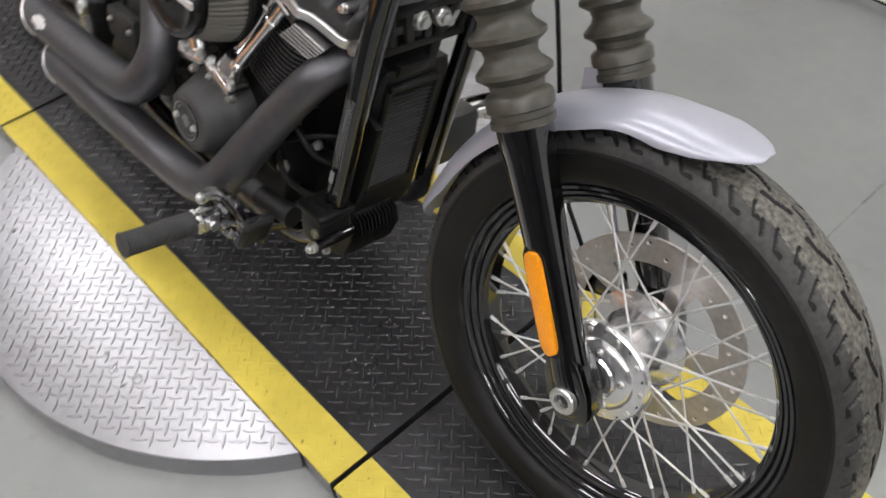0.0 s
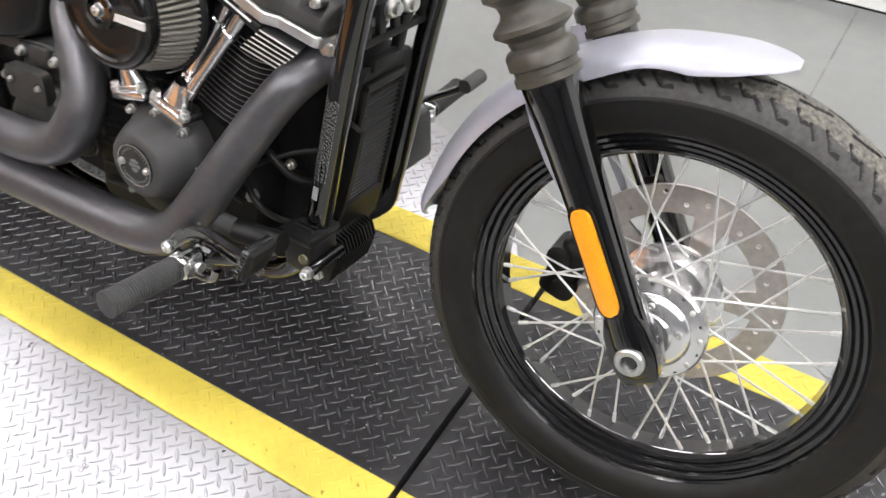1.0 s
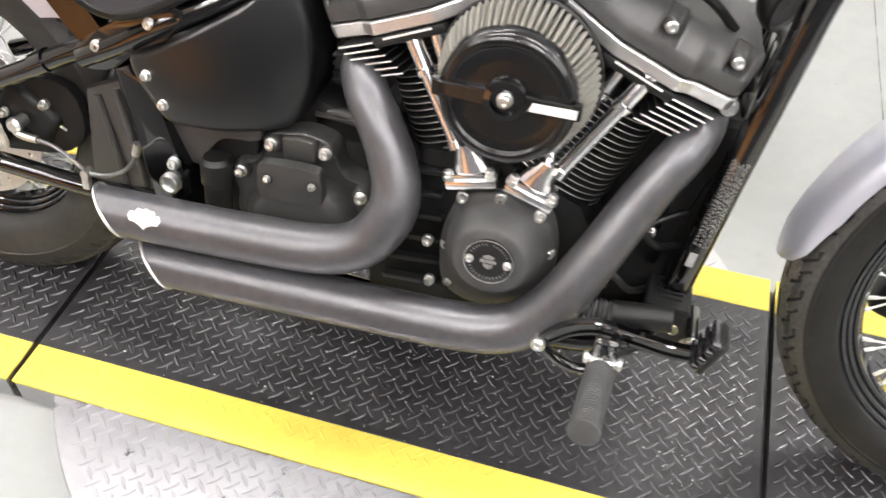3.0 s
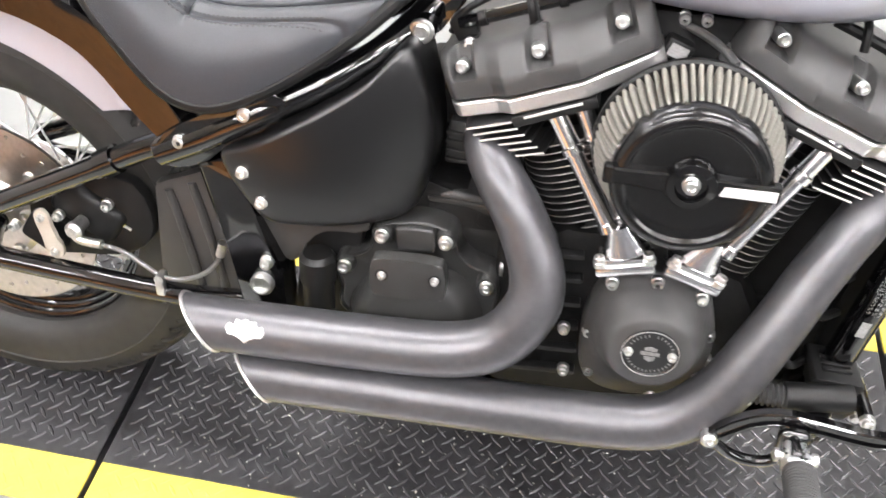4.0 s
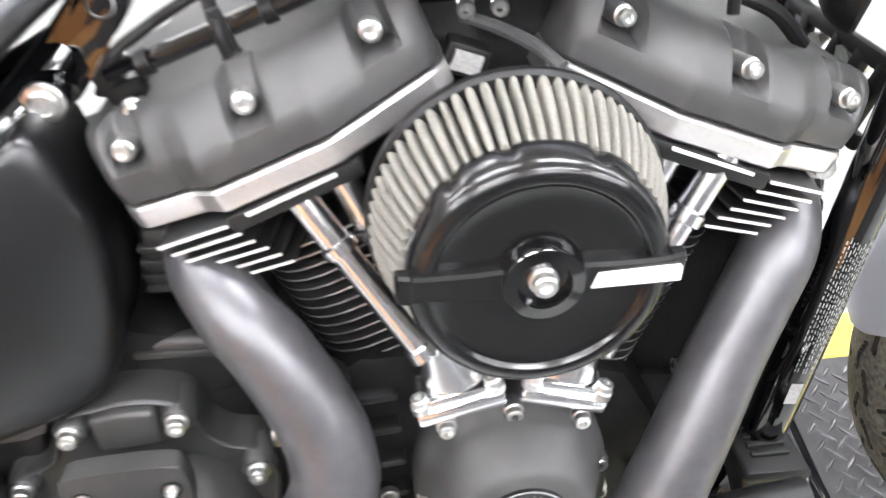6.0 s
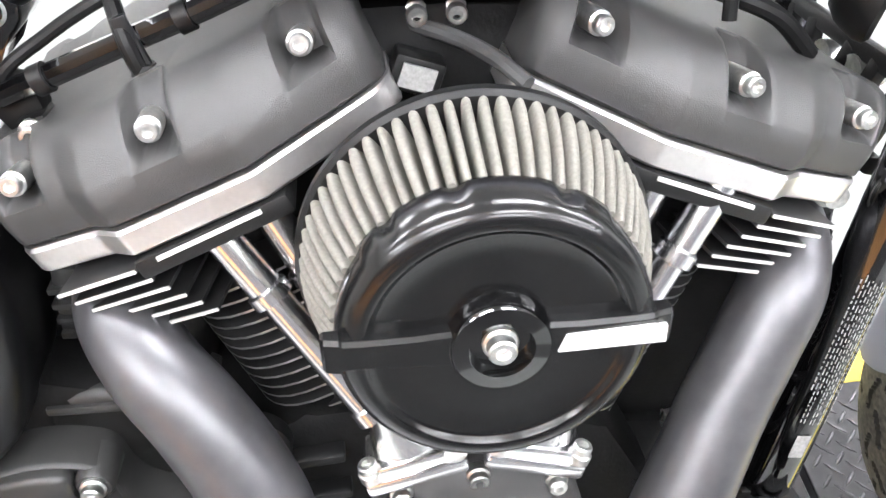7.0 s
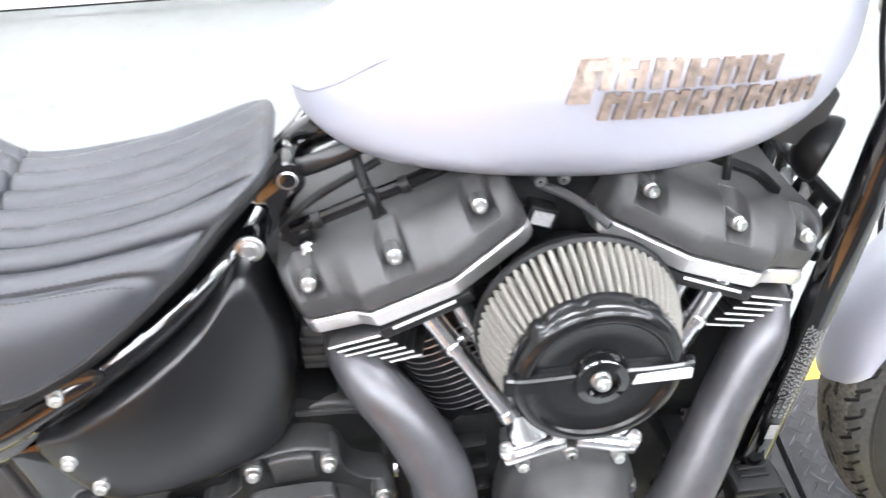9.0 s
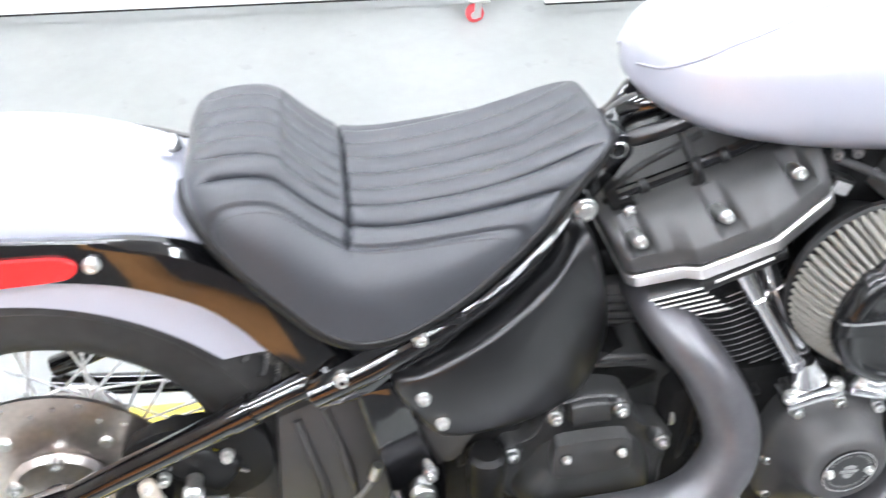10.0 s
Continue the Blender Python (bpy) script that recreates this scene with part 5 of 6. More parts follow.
for sgn in (-1, 1):
    down = pipe("downtube", [(1.33, 0.03 * sgn, 0.98), (1.275, 0.07 * sgn, 0.88), (1.225, (0.098 if sgn < 0 else 0.09) * sgn, 0.76), (1.203, (0.107 if sgn < 0 else 0.09) * sgn, 0.65), (1.180, (0.109 if sgn < 0 else 0.088) * sgn, 0.51), (1.160, (0.109 if sgn < 0 else 0.088) * sgn, 0.38), (1.147, (0.108 if sgn < 0 else 0.09) * sgn, 0.31), (1.12, 0.106 * sgn, 0.24), (1.05, 0.105 * sgn, 0.195), (0.90, 0.105 * sgn, 0.185), (0.62, 0.105 * sgn, 0.19), (0.56, 0.105 * sgn, 0.22)], 0.0190 if sgn < 0 else 0.0170)
    if sgn < 0:
        # warning label on the tube: fine pale lines of print and a small barcode patch
        bm = bmesh.new()
        for row in range(11):
            off = -0.0125 + 0.0021 * row
            run = 0.0 if row % 3 else 0.03
            while run < 0.125:
                n = random.uniform(0.0015, 0.006)
                t0, t1 = 0.405 + run, 0.405 + run + n
                pts = []
                for w, o in ((t0, off), (t1, off), (t1, off + 0.0007), (t0, off + 0.0007)):
                    u = 1.164 + (w - 0.40) * 0.155
                    pts.append(bm.verts.new((u + o * 0.98, -0.109 - math.sqrt(max(0.0, 0.0200 ** 2 - o * o)), w - o * 0.15)))
                bm.faces.new(pts)
                run += n + random.uniform(0.0015, 0.003)
        part("label_print", bm, PRINT, down, "pale print of a warning label", 0)
        bm = bmesh.new()
        pts = []
        for w, o in ((0.372, -0.008), (0.372, 0.002), (0.394, 0.002), (0.394, -0.008)):
            pts.append(bm.verts.new((1.1605 + (w - 0.38) * 0.155 + o, -0.109 - math.sqrt(0.0202 ** 2 - o * o), w)))
        bm.faces.new(pts)
        part("label_patch", bm, PRINT, down, "small pale label patch", 0)
    pipe("seat_rail", [(0.80, 0.020 * sgn, 0.80), (0.70, 0.022 * sgn, 0.765), (0.660, 0.004 * sgn, 0.735), (0.612, 0.044 * sgn, 0.684), (0.576, 0.088 * sgn, 0.653), (0.524, 0.120 * sgn, 0.620), (0.47, 0.140 * sgn, 0.592), (0.42, 0.148 * sgn, 0.566), (0.37, 0.150 * sgn, 0.538), (0.31, 0.148 * sgn, 0.508)], 0.0165)
    pipe("swingarm_upper", [(0.37, 0.135 * sgn, 0.538), (0.29, 0.138 * sgn, 0.508), (0.20, 0.138 * sgn, 0.462), (0.10, 0.138 * sgn, 0.412), (0.02, 0.138 * sgn, 0.372), (-0.05, 0.138 * sgn, 0.345)], 0.0155)
    pipe("swingarm_lower", [(0.42, 0.135 * sgn, 0.292), (0.30, 0.138 * sgn, 0.286), (0.15, 0.138 * sgn, 0.294), (0.0, 0.138 * sgn, 0.306), (-0.06, 0.138 * sgn, 0.315)], 0.0155)
# pan block in near-black, standing for the shade under the seat
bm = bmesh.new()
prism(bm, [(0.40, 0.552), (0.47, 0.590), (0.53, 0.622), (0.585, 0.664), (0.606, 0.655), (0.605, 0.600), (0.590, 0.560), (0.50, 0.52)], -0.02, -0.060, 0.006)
part("seat_pan", bm, VOID, bike, "black pan and wiring under the seat, darkened as deep shade")
bm = bmesh.new()
prism(bm, rounded([(0.592, 0.668), (0.606, 0.651), (0.626, 0.660), (0.648, 0.694), (0.668, 0.716), (0.664, 0.738), (0.646, 0.740), (0.630, 0.722), (0.612, 0.700)], 3), -0.005, -0.052, 0.007, 3)
part("frame_gusset", bm, GLOSS, bike, "gloss black frame casting under the seat nose")
# weld collar and casting where the rails meet
for p, q, r in (((0.245, -0.138, 0.486), (0.222, -0.138, 0.474), 0.0185), ((0.512, -0.1245, 0.614), (0.503, -0.128, 0.609), 0.0172), ((0.462, -0.1415, 0.588), (0.454, -0.143, 0.584), 0.0170)):
    bm = bmesh.new()
    tube(bm, [p, q], r, 20, 1)
    part("weld_collar", bm, GLOSS, bike)
bm = bmesh.new()
prism(bm, rounded([(0.300, 0.520), (0.345, 0.556), (0.43, 0.600), (0.470, 0.604), (0.462, 0.572), (0.40, 0.535), (0.36, 0.503), (0.318, 0.496)], 3), -0.125, -0.158, 0.006)
cast = part("frame_casting", bm, GLOSS, bike, "gloss black frame casting")
bolt(HEX_L, 0.424, -0.158, 0.578, parent=cast)
bolt(HEX_L, 0.341, -0.158, 0.533, parent=cast)
bm = bmesh.new()
prism(bm, [(0.352, 0.50), (0.40, 0.52), (0.405, 0.47), (0.455, 0.36), (0.455, 0.27), (0.395, 0.27), (0.385, 0.37)], -0.10, -0.150, 0.008)
part("frame_plate", bm, GLOSS, bike, "gloss black rear frame upright")
bm = bmesh.new()
prism(bm, [(0.262, 0.43), (0.352, 0.468), (0.40, 0.33), (0.385, 0.24), (0.295, 0.215), (0.25, 0.25)], -0.075, -0.098, 0.01)
part("frame_shield", bm, SHIELD, bike, "grey-black plastic shield ahead of the rear tyre")
for k, (u0, w0, u1, w1) in enumerate(((0.285, 0.425, 0.318, 0.245), (0.318, 0.44, 0.352, 0.255))):
    pipe("shield_rib", [(u0, -0.098, w0), ((u0 + u1) / 2 + 0.004, -0.102, (w0 + w1) / 2), (u1, -0.098, w1)], 0.006, SHIELD, "", 10, 4)
bm = bmesh.new()
lathe(bm, [(0.0155, -0.14), (0.0155, -0.158), (0.0135, -0.161), (0.011, -0.161), (0.0105, -0.156), (0.0005, -0.155)], (0.426, 0, 0.338), segs=32)
part("pivot_bolt", bm, STEEL, bike, "bare steel swingarm pivot")
bolt(CAP_L, 0.434, -0.152, 0.372)
pipe("tank_mount", [(0.652, -0.026, 0.7225), (0.672, -0.048, 0.735), (0.72, -0.058, 0.757), (0.77, -0.05, 0.780)], 0.0095, SATIN, "black tank mount")
for u, v, w, r in ((0.6095, -0.070, 0.6695, 0.0160), (0.6515, -0.034, 0.7225, 0.0165)):
    bm = bmesh.new()
    lathe(bm, [(r, 0.03), (r, -0.008), (r - 0.002, -0.012), (0.0005, -0.012)], (u, v, w), segs=28)
    b = part("frame_boss", bm, GLOSS, bike)
    bm = bmesh.new()
    lathe(bm, [(r - 0.0015, -0.008), (r - 0.0015, -0.0135), (r - 0.003, -0.015), (r - 0.006, -0.0155), (r - 0.0065, -0.018), (r - 0.0085, -0.019), (r - 0.0092, -0.016), (0.0005, -0.0155)], (u, v, w), segs=28)
    part("chrome_plug", bm, STEEL, b, "bright socket bolt with a broad washer")

# fender strut and rear hardware
for sgn in (-1, 1):
    bm = bmesh.new()
    top = [(-0.20, 0.687), (-0.10, 0.704), (0.0, 0.711), (0.09, 0.708), (0.16, 0.699), (0.226, 0.675), (0.276, 0.634), (0.311, 0.598), (0.340, 0.563), (0.352, 0.540)]
    low = [(-0.20, 0.632), (-0.10, 0.655), (0.0, 0.667), (0.09, 0.661), (0.15, 0.650), (0.205, 0.628), (0.240, 0.600), (0.266, 0.570), (0.295, 0.540), (0.325, 0.512)]
    tl, ll = spline(top, 6), spline(low, 6)
    rings = []
    for i, (a, b) in enumerate(zip(tl, ll)):
        m, d = (a + b) / 2, (a - b) / 2
        tilt = 0.115 * min(1, max(0, i - 20) / 8)
        v = -0.124 - tilt * max(0.0, 0.680 - m[1])
        ring = [(m[0] + d[0] * e, v + 0.0075 * f + tilt * (d[1] * e + max(0.0, e - 0.74) * 0.42), m[1] + d[1] * e) for e, f in ((1, -0.5), (0.985, -0.85), (0.955, -1), (0.92, -1), (0.75, -1), (0.6, -1), (-0.6, -1), (-0.92, -1), (-0.955, -1), (-0.985, -0.85), (-1, -0.5), (-1, 0.45), (-0.9, 1), (0.9, 1), (1, 0.45))]
        rings.append(ring)
    if sgn > 0:
        rings = [[(x, -y, z) for x, y, z in r] for r in rings]
    loft(bm, rings)
    strut = part("fender_strut", bm, GLOSS, bike, "gloss black mudguard strut", 40)
    if sgn < 0:
        for u, w in ((0.117, 0.682), (-0.16, 0.662)):
            bolt(HEX_L, u, -0.132, w, parent=strut)
        bm = bmesh.new()
        prism(bm, rounded([(-0.09, 0.664), (0.07, 0.667), (0.097, 0.672), (0.103, 0.682), (0.094, 0.690), (0.06, 0.693), (-0.09, 0.690)], 3), -0.128, -0.1365, 0.003)
        part("rear_reflector", bm, RED, strut, "long red reflector")
# swingarm end, axle, caliper, hose
bm = bmesh.new()
prism(bm, [(-0.07, 0.285), (0.03, 0.29), (0.06, 0.36), (0.03, 0.395), (-0.05, 0.37), (-0.09, 0.335)], -0.126, -0.150, 0.006)
part("axle_plate", bm, GLOSS, bike)
bm = bmesh.new()
lathe(bm, [(0.017, -0.14), (0.017, -0.168), (0.012, -0.172), (0.0005, -0.172)], REAR, segs=6)
part("rear_axle_nut", bm, STEEL, bike)
bm = bmesh.new()
block(bm, (0.10, 0.055, 0.062), Matrix.Translation((0.165, -0.085, 0.375)) @ Matrix.Rotation(radians(35), 4, "Y"), 0.014, 3)
block(bm, (0.06, 0.030, 0.045), Matrix.Translation((0.10, -0.105, 0.335)) @ Matrix.Rotation(radians(35), 4, "Y"), 0.008, 2)
prism(bm, rounded([(0.075, 0.305), (0.085, 0.40), (0.15, 0.43), (0.235, 0.425), (0.255, 0.36), (0.22, 0.315), (0.14, 0.30)], 3), -0.078, -0.100, 0.004)
caliper = part("rear_brake_caliper", bm, DARK, bike, "black rear brake caliper")
for u, w in ((0.13, 0.372), (0.205, 0.40), (0.06, 0.345)):
    bolt(CAP_M, u, -0.118, w, parent=caliper)
bm = bmesh.new()
prism(bm, rounded([(0.104, 0.372), (0.107, 0.384), (0.118, 0.388), (0.125, 0.378), (0.128, 0.352), (0.137, 0.332), (0.134, 0.316), (0.122, 0.311), (0.112, 0.322), (0.110, 0.345)], 3), -0.128, -0.135, 0.002)
link = part("torque_link", bm, material("cream_link_plate", (0.55, 0.50, 0.42), 0.5, metal=0.3, spread=0.1), bike, "cream metal link plate")
bolt(CAP_S, 0.115, -0.135, 0.376, parent=link)
bolt(CAP_S, 0.124, -0.135, 0.324, parent=link)
bm = bmesh.new()
lathe(bm, [(0.0095, -0.118), (0.0095, -0.135), (0.012, -0.136), (0.012, -0.143), (0.008, -0.148), (0.0005, -0.148)], (0.164, 0, 0.368), segs=20)
part("banjo_bolt", bm, STEEL, bike, "bright banjo bolt")
pipe("rear_brake_line", [(0.195, -0.140, 0.351), (0.227, -0.141, 0.346), (0.255, -0.144, 0.333), (0.28, -0.147, 0.320), (0.30, -0.148, 0.318), (0.32, -0.148, 0.322), (0.345, -0.147, 0.335), (0.362, -0.146, 0.354), (0.370, -0.145, 0.372)], 0.0032, HOSE, "braided steel brake hose", 12)
for pts in ([(0.163, -0.140, 0.366), (0.166, -0.140, 0.356), (0.178, -0.140, 0.352), (0.200, -0.140, 0.351)], [(0.368, -0.145, 0.366), (0.374, -0.145, 0.386)]):
    pipe("hose_fitting", pts, 0.0062, STEEL, "", 12, 4)
bm = bmesh.new()
lathe(bm, [(0.0065, -0.156), (0.0065, -0.140), (0.005, -0.138)], (0.282, 0, 0.318), segs=16)
block(bm, (0.012, 0.010, 0.022), Matrix.Translation((0.281, -0.150, 0.302)), 0.002)
part("hose_clip", bm, STEEL, bike, "plated hose clip on the swingarm")
TAG = material("yellow_wire_sleeve", (0.75, 0.62, 0.03), 0.5)
for pts in ([(0.180, -0.10, 0.379), (0.185, -0.102, 0.388), (0.190, -0.10, 0.394)], [(0.202, -0.10, 0.355), (0.208, -0.103, 0.360), (0.213, -0.10, 0.358)]):
    pipe("wire_sleeve", pts, 0.0032, TAG, "short yellow wire sleeve", 8)
pipe("sensor_wire", [(0.165, -0.10, 0.340), (0.185, -0.11, 0.356), (0.207, -0.103, 0.360), (0.222, -0.10, 0.352)], 0.0022, STEEL, "", 8)

# ---------- oil cooler and front of the engine ----------
def cooler_at(w, ahead=0.0):
    return 1.1006 + 0.165 * w + ahead


bm = bmesh.new()
rings = []
for w, half, thick in ((0.252, 0.045, 0.020), (0.275, 0.062, 0.030), (0.300, 0.066, 0.034), (0.525, 0.066, 0.034), (0.545, 0.060, 0.030), (0.552, 0.050, 0.022)):
    f = cooler_at(w) - 0.006
    rings.append([(f - 0.045, -half - 0.004, w), (f - 0.006, -half - 0.004, w), (f, -half + 0.003, w), (f, half - 0.003, w), (f - 0.006, half + 0.004, w), (f - 0.045, half + 0.004, w)])
loft(bm, rings)
cooler = part("oil_cooler", bm, DARK, bike, "black oil cooler with a slatted face", 30)
# raised rim round the slats
for ends in (((-0.054, 0.325), (-0.054, 0.522)), ((0.040, 0.322), (0.040, 0.520)), ((-0.054, 0.322), (0.040, 0.322)), ((-0.054, 0.522), (0.040, 0.522))):
    bm = bmesh.new()
    tube(bm, [(cooler_at(w, -0.004), v, w) for v, w in ends], 0.0075, 10, 1)
    part("cooler_frame", bm, DARK, cooler)
for k in range(23):
    w = 0.334 + 0.178 * k / 22
    bm = bmesh.new()
    block(bm, (0.007, 0.088, 0.0026), Matrix.Translation((cooler_at(w, -0.003), -0.007, w)) @ Matrix.Rotation(radians(35), 4, "Y"))
    part("slat", bm, SATIN, cooler, "", 0)
bm = bmesh.new()
block(bm, (0.016, 0.062, 0.022), Matrix.Translation((cooler_at(0.553, -0.008), -0.015, 0.553)) @ Matrix.Rotation(radians(9), 4, "Y"), 0.005)
part("cooler_lug", bm, DARK, cooler)
bm = bmesh.new()
block(bm, (0.014, 0.020, 0.075), Matrix.Translation((cooler_at(0.575, -0.012), 0.022, 0.575)) @ Matrix.Rotation(radians(9), 4, "Y"), 0.004)
part("cooler_stay", bm, DARK, cooler)
bm = bmesh.new()
prism(bm, rounded([(1.130, 0.315), (1.164, 0.315), (1.196, 0.455), (1.192, 0.470), (1.155, 0.470)], 3), -0.071, -0.081, 0.003)
part("cooler_flange", bm, DARK, cooler, "black side flange of the cooler")
# pressed bracket between the tubes above it, with slots and bolts
bm = bmesh.new()
for w in (0.592, 0.652):
    block(bm, (0.010, 0.165, 0.014), Matrix.Translation((cooler_at(w, -0.010), 0.0, w)) @ Matrix.Rotation(radians(9), 4, "Y"), 0.003)
for v in (-0.072, -0.040, -0.006, 0.034, 0.070):
    block(bm, (0.009, 0.014, 0.062), Matrix.Translation((cooler_at(0.622, -0.011), v, 0.622)) @ Matrix.Rotation(radians(9), 4, "Y") @ Matrix.Rotation(radians(18 if v < 0 else -12), 4, "X"), 0.002)
plate = part("cooler_bracket", bm, DARK, bike, "black pressed bracket with open slots")
for v, w in ((-0.027, 0.634), (0.014, 0.630)):
    bm = bmesh.new()
    lathe(bm, [(0.0145, -0.012), (0.0145, 0.0), (0.012, 0.004), (0.0085, 0.004), (0.0085, 0.010), (0.0005, 0.011)], (cooler_at(w, -0.002), v, w), "x", 18)
    part("bolt", bm, STEEL, plate)
bm = bmesh.new()
prism(bm, [(1.10, 0.19), (1.135, 0.19), (1.150, 0.262), (1.135, 0.275), (1.11, 0.265)], -0.088, 0.022, 0.008)
reg = part("voltage_regulator", bm, DARK, bike, "black finned voltage regulator")
for k in range(14):
    v = -0.085 + 0.0078 * k
    bm = bmesh.new()
    prism(bm, [(1.128, 0.192), (1.152, 0.198), (1.166, 0.245), (1.158, 0.266), (1.142, 0.270)], v, v + 0.0026)
    part("cooling_fin", bm, DARK, reg, "", 0)
bolt(CAP_L, 1.183, -0.176, 0.285)
bm = bmesh.new()
lathe(bm, [(0.009, -0.10), (0.009, -0.172), (0.008, -0.176), (0.0005, -0.176)], (1.183, 0, 0.285), segs=20)
part("mount_stud", bm, GLOSS, bike)
bm = bmesh.new()
lathe(bm, [(0.0085, -0.06), (0.0085, -0.094), (0.0115, -0.094), (0.0115, -0.098), (0.0085, -0.099), (0.0080, -0.106), (0.0005, -0.107)], (1.153, 0, 0.585), segs=24)
part("engine_mount_bolt", bm, STEEL, bike, "bright engine mount bolt head")
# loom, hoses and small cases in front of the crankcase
# two added near-black blocks close the view through the gap with painted shade
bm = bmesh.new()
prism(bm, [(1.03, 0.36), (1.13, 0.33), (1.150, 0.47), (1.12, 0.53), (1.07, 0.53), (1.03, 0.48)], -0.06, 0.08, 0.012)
part("front_gap_filler", bm, VOID, bike, "dark filler block ahead of the crankcase, coloured as shade")
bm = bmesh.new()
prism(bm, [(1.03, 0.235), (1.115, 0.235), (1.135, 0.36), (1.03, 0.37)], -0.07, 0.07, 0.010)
part("engine_mount", bm, VOID, bike, "dark filler block at the front engine mount, coloured as shade")
bm = bmesh.new()
lathe(bm, [(0.036, 0.0), (0.038, 0.006), (0.038, 0.085), (0.032, 0.094)], (1.085, 0, 0.35), "y", 32)
part("oil_filter", bm, CYL, bike, "black oil filter")
for pts, r, mat in (([(1.05, -0.12, 0.425), (1.08, -0.13, 0.418), (1.11, -0.115, 0.385), (1.14, -0.08, 0.37)], 0.0055, DARK), ([(1.03, -0.13, 0.37), (1.07, -0.15, 0.345), (1.10, -0.12, 0.31), (1.15, -0.06, 0.31)], 0.005, DARK), ([(1.06, -0.11, 0.30), (1.02, -0.14, 0.33), (1.04, -0.15, 0.38), (1.10, -0.12, 0.42), (1.14, -0.09, 0.43)], 0.004, DARK)):
    pipe("engine_hose", pts, r, mat, "thin black hose", 10)
bm = bmesh.new()
lathe(bm, [(0.008, 0.0), (0.008, 0.016), (0.006, 0.018)], (1.05, -0.125, 0.423), "x", 14)
part("hose_union", bm, MACHINED, bike, "brass-coloured hose union")
bolt(CAP_M, 1.10, -0.11, 0.40)
bolt(HEX_M, 1.052, -0.136, 0.342)

# ---------- foot controls ----------
bm = bmesh.new()
prism(bm, [(1.116, 0.311), (1.171, 0.309), (1.177, 0.272), (1.166, 0.258), (1.124, 0.260)], -0.094, -0.152, 0.005, 3)
mount = part("brake_reservoir", bm, DARK, bike, "black forward brake reservoir")
bm = bmesh.new()
prism(bm, [(1.112, 0.318), (1.116, 0.324), (1.172, 0.322), (1.175, 0.315), (1.172, 0.309), (1.116, 0.311)], -0.088, -0.158, 0.003, 2)
for y in (-0.104, -0.115, -0.126, -0.137):
    block(bm, (0.034, 0.006, 0.004), Matrix.Translation((1.144, y, 0.3245)), 0.001)
part("reservoir_lid", bm, DARK, mount, "black ribbed reservoir lid")
bm = bmesh.new()
lathe(bm, [(0.0085, -0.150), (0.0085, -0.1540), (0.0072, -0.1552), (0.0060, -0.1540), (0.0005, -0.1536)], (1.1575, 0, 0.284), segs=24)
part("sight_glass", bm, material("yellowed_sight_glass", (0.16, 0.15, 0.08), 0.15, coat=0.6, spread=0.2), mount, "yellowed round sight glass")
bolt(HEX_XS, 1.180, -0.146, 0.264, parent=mount)
# ribbed rubber bellows on the master cylinder
bm = bmesh.new()
prof = []
for k in range(8):
    prof += [(1.030 + 0.0062 * k, 0.011), (1.033 + 0.0062 * k, 0.0155)]
tube(bm, [(u, -0.195, 0.322, r) for u, r in prof], 0.012, 20, 1)
part("master_cylinder_boot", bm, GRIP, bike, "ribbed black rubber boot")
bm = bmesh.new()
tube(bm, [(1.075, -0.195, 0.322), (1.15, -0.19, 0.328)], 0.017, 24, 1)
part("master_cylinder", bm, DARK, bike)
bm = bmesh.new()
arm = spline([(0.990, -0.244, 0.284), (1.008, -0.246, 0.304), (1.032, -0.248, 0.325), (1.062, -0.252, 0.339), (1.103, -0.258, 0.340), (1.150, -0.266, 0.341), (1.184, -0.274, 0.350)], 6)
rings = []
for k, q in enumerate(arm):
    d = arm[min(k + 1, len(arm) - 1)] - arm[max(k - 1, 0)]
    fwd = Vector((d[0], 0, d[2])).normalized()
    up = Vector((-fwd.z, 0, fwd.x))
    tall = 0.0075 + 0.0025 * min(1, k / 8)
    rings.append([tuple(Vector(q) + Vector((0, y, 0)) + up * (z * tall)) for y, z in ((-0.0065, 0.8), (-0.0050, 1), (0.005, 1), (0.0065, 0.8), (0.0065, -1), (-0.0050, -1), (-0.0065, -0.8), (-0.0065, -0.5), (-0.0030, -0.35), (-0.0030, 0.35), (-0.0065, 0.5))])
loft(bm, rings)
part("brake_pedal", bm, GLOSS, bike, "gloss black forged brake pedal arm", 35)
pipe("pedal_link", [(0.996, -0.242, 0.282), (1.020, -0.240, 0.262), (1.045, -0.240, 0.255), (1.068, -0.242, 0.262), (1.080, -0.245, 0.285)], 0.0070, GLOSS, "gloss black pedal linkage", 14)
bm = bmesh.new()
lathe(bm, [(0.0095, -0.240), (0.0095, -0.254), (0.007, -0.257), (0.0045, -0.257), (0.004, -0.253), (0.0005, -0.2525)], (0.993, 0, 0.288), segs=20)
part("pedal_pivot", bm, STEEL, bike, "zinc pedal pivot bolt")
PAD = Matrix.Translation((1.191, -0.286, 0.373)) @ Matrix.Rotation(radians(24), 4, "Y")
bm = bmesh.new()
block(bm, (0.012, 0.048, 0.052), PAD, 0.005, 3)
pad = part("pedal_pad", bm, RUBBER, bike, "black rubber brake pedal pad")
for k in range(4):
    bm = bmesh.new()
    block(bm, (0.012, 0.050, 0.0095), PAD @ Matrix.Translation((-0.0075, 0, -0.0195 + 0.013 * k)), 0.0042, 3)
    part("pad_rib", bm, RIM, pad)
# return spring and rod end by the pedal
bm = bmesh.new()
